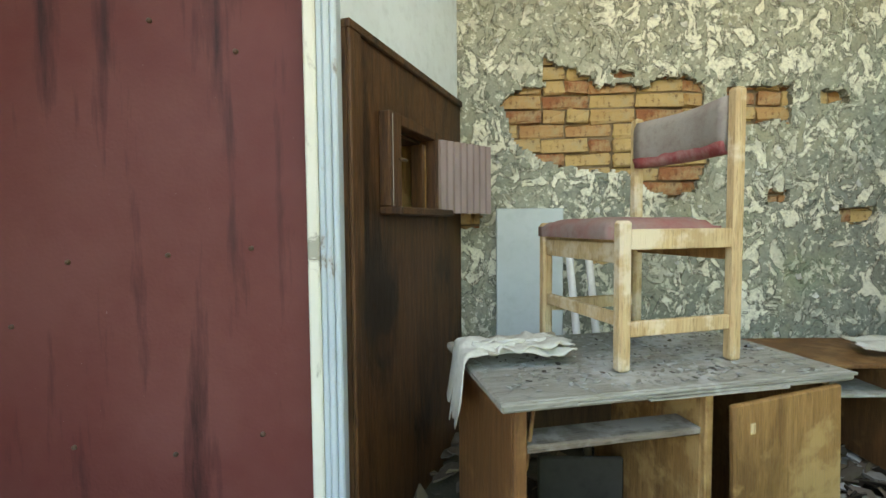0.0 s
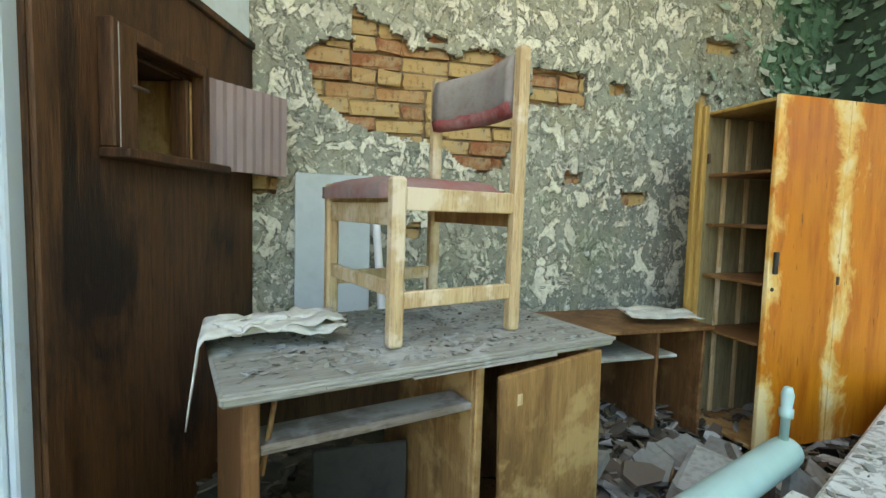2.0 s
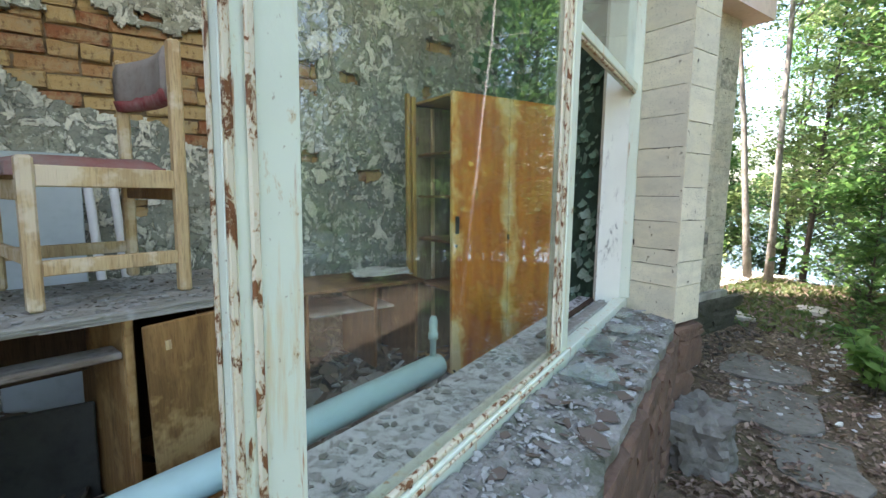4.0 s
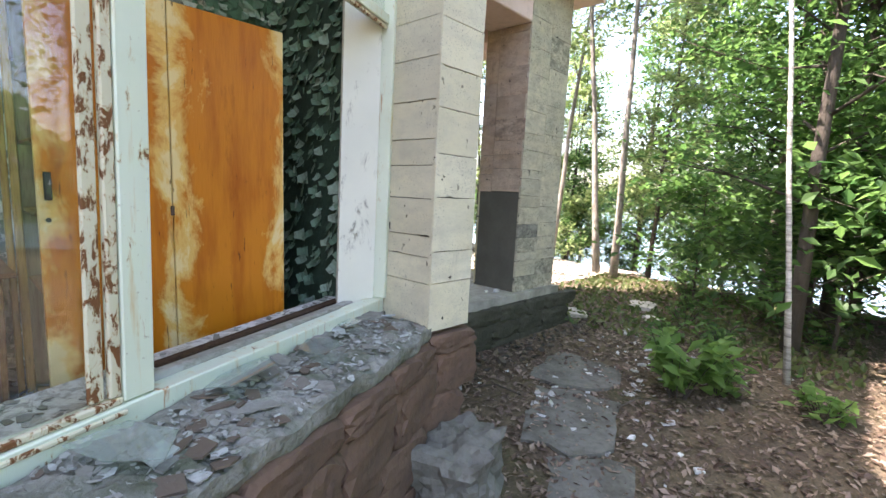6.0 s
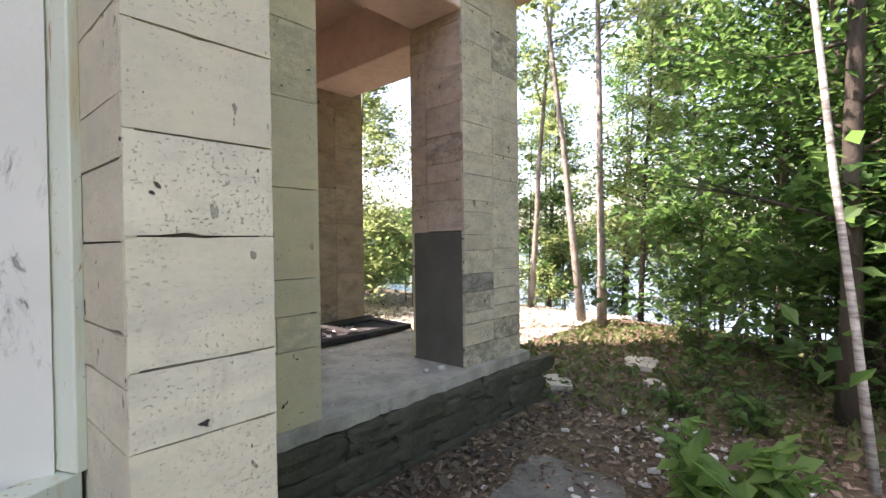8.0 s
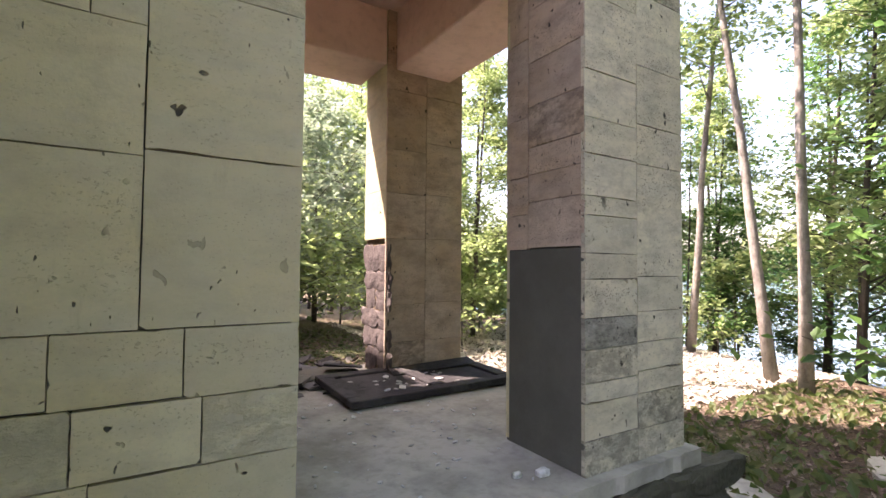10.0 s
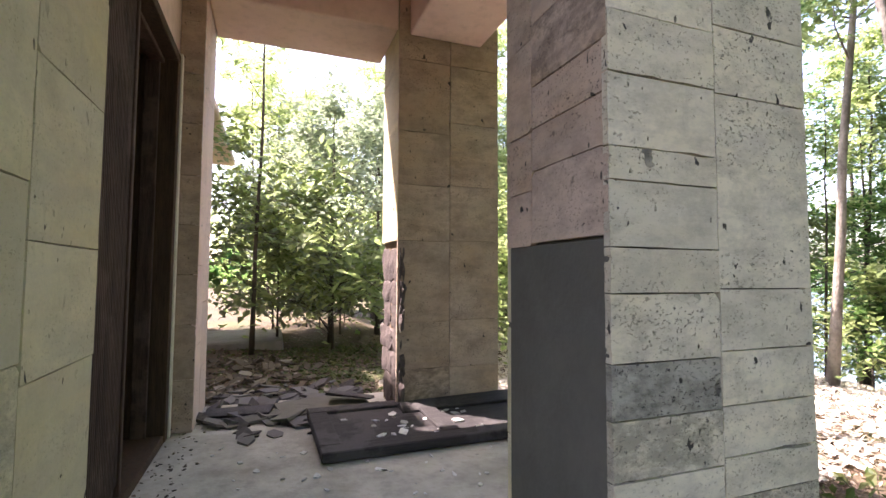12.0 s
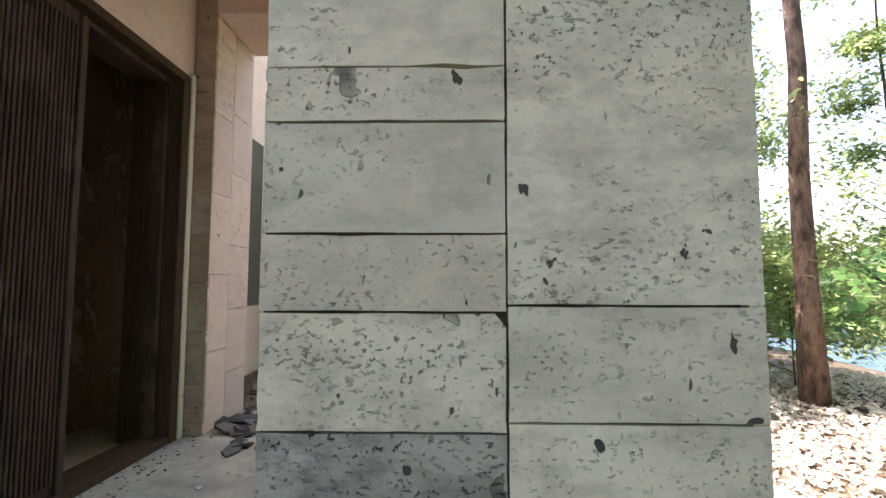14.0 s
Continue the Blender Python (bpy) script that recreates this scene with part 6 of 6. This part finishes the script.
# cloth-like torn paper over the desk corner
def sheet(name, label, origin, w, d, seed, mat, drop=None, turn=0.0, lump=0.03):
    t = thing(name, label, "paper", Matrix.Translation(origin) @ Matrix.Rotation(turn, 4, "Z"))
    bm = bmesh.new()
    nx, ny = 22, 16
    g = []
    for i in range(nx + 1):
        row = []
        for j in range(ny + 1):
            u, v = i / nx, j / ny
            x, y = (u - 0.5) * w, (v - 0.5) * d
            x += 0.05 * noise.noise(Vector((v * 5, u * 2, seed)))
            y += 0.05 * noise.noise(Vector((u * 5, v * 2, seed + 5)))
            z = 0.008 + lump * (0.5 + 0.5 * noise.noise(Vector((u * 3.2, v * 3.2, seed)))) + 0.012 * noise.noise(Vector((u * 9, v * 9, seed)))
            if drop is not None and x < drop:
                z -= (drop - x) * 2.4
                x = drop - (drop - x) * 0.35
            row.append(bm.verts.new((x, y, z)))
        g.append(row)
    for i in range(nx):
        for j in range(ny):
            bm.faces.new((g[i][j], g[i + 1][j], g[i + 1][j + 1], g[i][j + 1]))
    ob = part("sheet", bm, mat, t, "", True)
    mod = ob.modifiers.new("thickness", "SOLIDIFY")
    mod.thickness = 0.004
    return t


p = DM @ Vector((0.10, 0.34, 0.0))
sheet("torn_paper", "crumpled rotten paper hanging over the desk corner", (p.x, p.y, p.z + 0.012), 0.42, 0.22, 2, PAPER, -0.13, radians(9), 0.045)
p = DM @ Vector((0.16, 0.30, 0.0))
sheet("paper_sheets", "grey-white crumpled paper sheets on the desk", (p.x, p.y, p.z + 0.035), 0.28, 0.15, 6, PAPER, None, radians(20), 0.03)
sheet("torn_veneer", "torn whitish veneer curling off the cabinet top", (2.86, 2.78, FLOOR + 0.60), 0.34, 0.24, 8, PAPER, None, radians(-14), 0.05)
for q, (x, y, z, a, w, h) in enumerate(((2.45, 1.95, 0.42, 20, 0.34, 0.17), (2.95, 2.1, 0.40, 70, 0.5, 0.07), (2.7, 2.25, 0.42, -30, 0.42, 0.09), (2.1, 1.75, 0.38, 12, 0.3, 0.12))):
    pl = thing("broken_board", "splintered grey-brown board in the rubble", "board", Matrix.Translation((x, y, z)) @ Euler((radians(10 * (q % 3 - 1)), radians(14 - 9 * q), radians(a))).to_matrix().to_4x4(), group="broken boards")
    boxpart("board", (-w / 2, w / 2, -h / 2, h / 2, 0, 0.018), DESKTOP if q % 2 else DESKWOOD, pl, "", 0.003, None, 0.006)

bl = thing("foam_block", "dirty whitish crumbling block in the rubble", "block", Matrix.Translation((2.62, 2.2, FLOOR + 0.05)) @ Euler((0.1, -0.15, 0.5)).to_matrix().to_4x4())
boxpart("block", (-0.15, 0.15, -0.09, 0.09, 0, 0.13), FLAKE, bl, "", 0.02, None, 0.015)
# faint sheet, coloured dark in place of the shade under the desk
gb = thing("leaning_sheet", "dull sheet under the desk, darkened for the shade there", "metal sheet")
boxpart("sheet", (1.18, 1.48, 2.28, 2.30, FLOOR, FLOOR + 0.36), SHADEDGREY, gb, "", 0.006)


# curling paint
def curls(name, label, n, seed, place, size, mat, curl=0.5):
    rng = random.Random(seed)
    verts, faces = [], []
    for _ in range(n):
        o, out, along = place(rng)
        if abs(out[1]) > 0.5 and patch_depth(o[0], o[2]) > -0.03:
            continue
        o, out, along = Vector(o), Vector(out), Vector(along)
        s = size * rng.uniform(0.4, 1.6)
        up = Vector((0, 0, 1))
        a = rng.uniform(-1.5, 1.5)
        e1 = along * math.cos(a) + up * math.sin(a)
        e2 = -along * math.sin(a) + up * math.cos(a)
        b = len(verts)
        for i in range(4):
            w = i / 3
            lift = s * curl * w * w
            half = s * 0.5 * (1 - 0.45 * w) * rng.uniform(0.8, 1.2)
            c = o + e2 * (-s * w * (1 - 0.25 * w)) + out * (0.003 + lift)
            verts += [tuple(c - e1 * half), tuple(c + e1 * half)]
        faces += [(b + 2 * i, b + 2 * i + 1, b + 2 * i + 3, b + 2 * i + 2) for i in range(3)]
    me = bpy.data.meshes.new(name)
    me.from_pydata(verts, [], faces)
    me.materials.append(mat)
    ob = tagged(new(name, me), label, "paint flakes", kind="stuff")
    mod = ob.modifiers.new("thickness", "SOLIDIFY")
    mod.thickness = 0.0015


curls("green_curls", "curling green paint flakes on the side wall", 480, 1, lambda r: ((4.428, r.uniform(2.45, 3.17), r.uniform(0.6, 3.0)), (-1, 0, 0), (0, 1, 0)), 0.052, GREENCHIP)
curls("back_wall_curls", "green and white paint curling off the back wall", 70, 2, lambda r: ((r.uniform(3.45, 4.4), 3.172, r.gauss(2.5, 0.2)), (0, -1, 0), (1, 0, 0)), 0.05, PALEGREEN)
curls("corner_curls", "dark green paint curling off the back wall corner", 150, 5, lambda r: ((r.uniform(3.95, 4.42), 3.172, r.uniform(0.6, 3.0)), (0, -1, 0), (1, 0, 0)), 0.05, GREENCHIP)
curls("plaster_curls", "small pale plaster flakes lifting off the back wall", 70, 3, lambda r: ((r.uniform(0.9, 3.4), 3.172, r.uniform(0.8, 2.9)), (0, -1, 0), (1, 0, 0)), 0.026, WHITECHIP, 0.2)


# ---- footing stones and paving ----
def rock_mesh(seed, sx, sy, sz, mat, sub=2, rough=0.13):
    bm = bmesh.new()
    bmesh.ops.create_icosphere(bm, subdivisions=sub, radius=1.0)
    for v in bm.verts:
        c = v.co.copy()
        q = max(abs(c.x), abs(c.y), abs(c.z))
        c = c.lerp(c / q, 0.86)
        c *= 1 + 0.045 * noise.noise(c * 9 + Vector((seed, seed, 0))) + rough * noise.noise(c * 1.7 + Vector((seed * 3.1, 0, 0))) + rough * 0.5 * noise.noise(c * 4 + Vector((0, seed, 0)))
        v.co = Vector((c.x * sx, c.y * sy, c.z * sz))
    return to_mesh("stone", bm, mat)


def stones_along(parent, a, b, z0, z1, depth, mat, seed, wide=0.22, high=0.17, rough=0.13):
    rng = random.Random(seed)
    a, b = Vector(a), Vector(b)
    ln = (b - a).length
    d = (b - a) / ln
    ang = math.atan2(d.y, d.x)
    z = z0
    while z < z1 - 0.04:
        h = min(high * rng.uniform(0.8, 1.25), z1 - z)
        s = -rng.uniform(0, 0.1)
        while s < ln:
            w = wide * rng.uniform(0.7, 1.5)
            c = a + d * min(s + w / 2, ln - 0.05)
            ob = part("stone", rock_mesh(rng.randrange(1000), w * 0.525, depth * rng.uniform(0.8, 1.15), h * 0.525, mat, 3, rough), None, parent)
            ob.matrix_basis = Matrix.Translation((c.x, c.y, z + h / 2)) @ Matrix.Rotation(ang + rng.uniform(-0.05, 0.05), 4, "Z")
            s += w + 0.008
        z += h + 0.006


la, lb = WIN @ Vector((0.3, -0.34, 0)), WIN @ Vector((2.72, -0.34, 0))
stones_along(LEDGEOB, (la.x, la.y, 0), (lb.x, lb.y, 0), -0.32, 0.54, 0.07, BROWNSTONE, 3, 0.30, 0.24)
pb = bpy.data.objects["pier_base"]
stones_along(pb, (4.60, 1.93, 0), (4.86, 1.93, 0), -0.32, 0.57, 0.06, BROWNSTONE, 5, 0.26, 0.26)
pp2 = bpy.data.objects["porch_plinth"]
stones_along(pp2, (4.95, 3.09, 0), (8.25, 3.09, 0), -0.36, 0.155, 0.05, DARKSTONE, 7, 0.42, 0.17, 0.26)


def slab(x, y, w, d, turn, seed, label="cracked pale concrete paving slab", mat=None, z=0.0, h=0.05):
    rng = random.Random(seed)
    t = thing("paving_slab", label, "paving slab", Matrix.Translation((x, y, ground_z(x, y) + z)) @ Euler((rng.uniform(-0.02, 0.02), rng.uniform(-0.02, 0.02), turn)).to_matrix().to_4x4(), group="paving slabs")
    bm = bmesh.new()
    k = 15
    poly = []
    for i in range(k):
        a = 2 * math.pi * i / k
        q = 1 / max(abs(math.cos(a)), abs(math.sin(a)))
        poly.append((math.cos(a) * q * w / 2 * rng.uniform(0.74, 1.0), math.sin(a) * q * d / 2 * rng.uniform(0.74, 1.0)))
    prism(bm, poly, -0.06, h * 0.4)
    part("slab", bm, mat or PAVE, t)


slab(5.95, 1.75, 1.15, 0.75, 0.35, 1)
slab(6.85, 2.15, 0.95, 0.80, 0.15, 2)
slab(5.25, 1.25, 0.80, 0.55, 0.5, 3)
slab(10.1, 2.75, 0.62, 0.42, 0.3, 5, "flat whitish stone slab in the grass", SLABTOP, 0.04)
slab(8.75, 3.20, 0.50, 0.36, 0.8, 6, "flat whitish stone slab in the grass", SLABTOP, 0.03)
slab(9.3, 2.35, 0.25, 0.18, 0.8, 7, "flat whitish stone slab in the grass", SLABTOP, 0.03)
chips("path_chips", "pale stone chips beside the path", 170, 11, lambda r: (lambda x, y: (x, y, ground_z(x, y)))(r.uniform(5.6, 8.6), r.gauss(1.75, 0.35)), 0.035, WHITECHIP, 0.3, 0.45)
chips("plinth_crumbs", "dark stone crumbs at the plinth", 220, 12, lambda r: (lambda x, y: (x, y, ground_z(x, y)))(r.uniform(5.0, 8.6), r.uniform(2.6, 3.0)), 0.04, DARKCHIP, 0.4, 0.5)
chips("porch_crumbs", "pale crumbs on the porch floor", 150, 13, lambda r: (r.uniform(5.9, 7.9), r.uniform(3.2, 5.2), PF), 0.016, WHITECHIP, 0.2, 0.4)
for q, (x, y, s) in enumerate(((7.05, 3.28, 0.035), (6.93, 3.33, 0.025), (8.12, 3.2, 0.04))):
    st = thing("loose_stone", "small pale stone on the porch edge", "stone", Matrix.Translation((x, y, PF + s * 0.5 if x < 8.06 else PF - 0.10 + s)), group="loose stones")
    part("stone", rock_mesh(50 + q, s, s * 0.7, s * 0.55, WHITECHIP), None, st)
chips("porch_slates", "broken black boards and slates at the back of the porch", 130, 14, lambda r: (r.uniform(5.95, 7.1), r.uniform(5.2, 6.6), PF), 0.10, SLATE, 0.22, 0.16)
chips("court_slates", "broken slates heaped in the courtyard", 420, 15, lambda r: (lambda x, y: (x, y, ground_z(x, y) + 0.05 * r.random()))(r.gauss(6.05, 0.4), r.uniform(6.0, 8.9)), 0.075, COURTCHIP, 0.35, 0.2)
chips("door_bits", "pale flakes on the fallen door", 26, 16, lambda r: (lambda y: (r.uniform(6.8, 7.6), y, PF + 0.047 + 0.028 * (y - 4.66)))(r.uniform(4.8, 5.25)), 0.03, WHITECHIP, 0.15, 0.2)
chips("threshold_litter", "dead leaves and dirt along the porch wall", 130, 17, lambda r: (r.gauss(5.88, 0.06), r.uniform(3.9, 5.8), PF), 0.010, DARKCHIP, 0.4, 0.3)
st = thing("court_step", "low dark concrete step in the courtyard", "step", Matrix.Translation((5.75, 9.9, ground_z(5.75, 9.9))))
boxpart("step", (-0.8, 0.8, -0.2, 1.6, -0.1, 0.10), CONCRETE, st, "", 0.02, None, 0.02)
chips("court_moss", "moss tufts on the courtyard ground", 2600, 18, lambda r: (lambda x, y: (x, y, ground_z(x, y)))(r.gauss(7.0, 0.7), r.uniform(6.2, 9.8)), 0.03, GRASS, 0.5, 0.3)
for q, (x, y, z, a, w, h, tl) in enumerate(((6.72, 5.74, 0.27, 12, 0.62, 0.30, 4), (6.92, 5.70, 0.33, -25, 0.34, 0.13, -7), (6.30, 5.60, 0.26, 25, 0.50, 0.14, 3), (6.15, 5.75, 0.27, -12, 0.45, 0.16, 5), (6.48, 5.52, 0.275, 60, 0.26, 0.12, -4), (6.1, 6.3, 0.16, 15, 0.7, 0.22, 6), (6.6, 6.6, 0.12, -30, 0.6, 0.25, -5))):
    pl = thing("black_board", "broken blackened board at the back of the porch", "board", Matrix.Translation((x, y, z)) @ Euler((radians(tl), radians(-tl * 0.6), radians(a))).to_matrix().to_4x4(), group="black boards")
    boxpart("board", (-w / 2, w / 2, -h / 2, h / 2, 0, 0.022), CHARBOARD if q % 2 else CEMENT, pl, "", 0.003, None, 0.008)
# fallen twigs
for q, (x0, y0, x1, y1) in enumerate(((6.3, 1.55, 6.75, 1.35), (5.9, 2.15, 5.75, 2.5), (7.9, 2.0, 8.4, 2.2), (10.2, 3.9, 11.0, 3.7))):
    tw = thing("twig", "thin dark fallen twig on the ground", "twig", group="twigs")
    bm = bmesh.new()
    xm, ym = (x0 + x1) / 2 + 0.03, (y0 + y1) / 2 + 0.04
    tube(bm, [(x0, y0, ground_z(x0, y0) + 0.055), (xm, ym, ground_z(xm, ym) + 0.07), (x1, y1, ground_z(x1, y1) + 0.02)], [0.008, 0.006, 0.004], 6)
    part("twig", bm, DARKBARK, tw)
bo = thing("boulder", "rough grey-brown boulder below the pier footing", "boulder", Matrix.Translation((4.66, 1.72, -0.12)) @ Matrix.Rotation(0.4, 4, "Z"))
part("stone", rock_mesh(77, 0.25, 0.19, 0.20, PAVE, 4, 0.3), None, bo)
pk = thing("blackened_plank", "blackened plank lying against the foot of the back pier", "plank", Matrix.Translation((7.22, 5.29, PF + 0.045)) @ Euler((radians(14), radians(-0.8), radians(1.5))).to_matrix().to_4x4())
boxpart("plank", (-0.02, 0.86, -0.06, 0.08, 0.0, 0.05), CHARBOARD, pk, "", 0.005, None, 0.006)
stones_along(BP, (7.235, 5.44, 0), (7.235, 5.90, 0), 0.26, 1.48, 0.022, SLATESTONE, 19, 0.24, 0.20, 0.26)
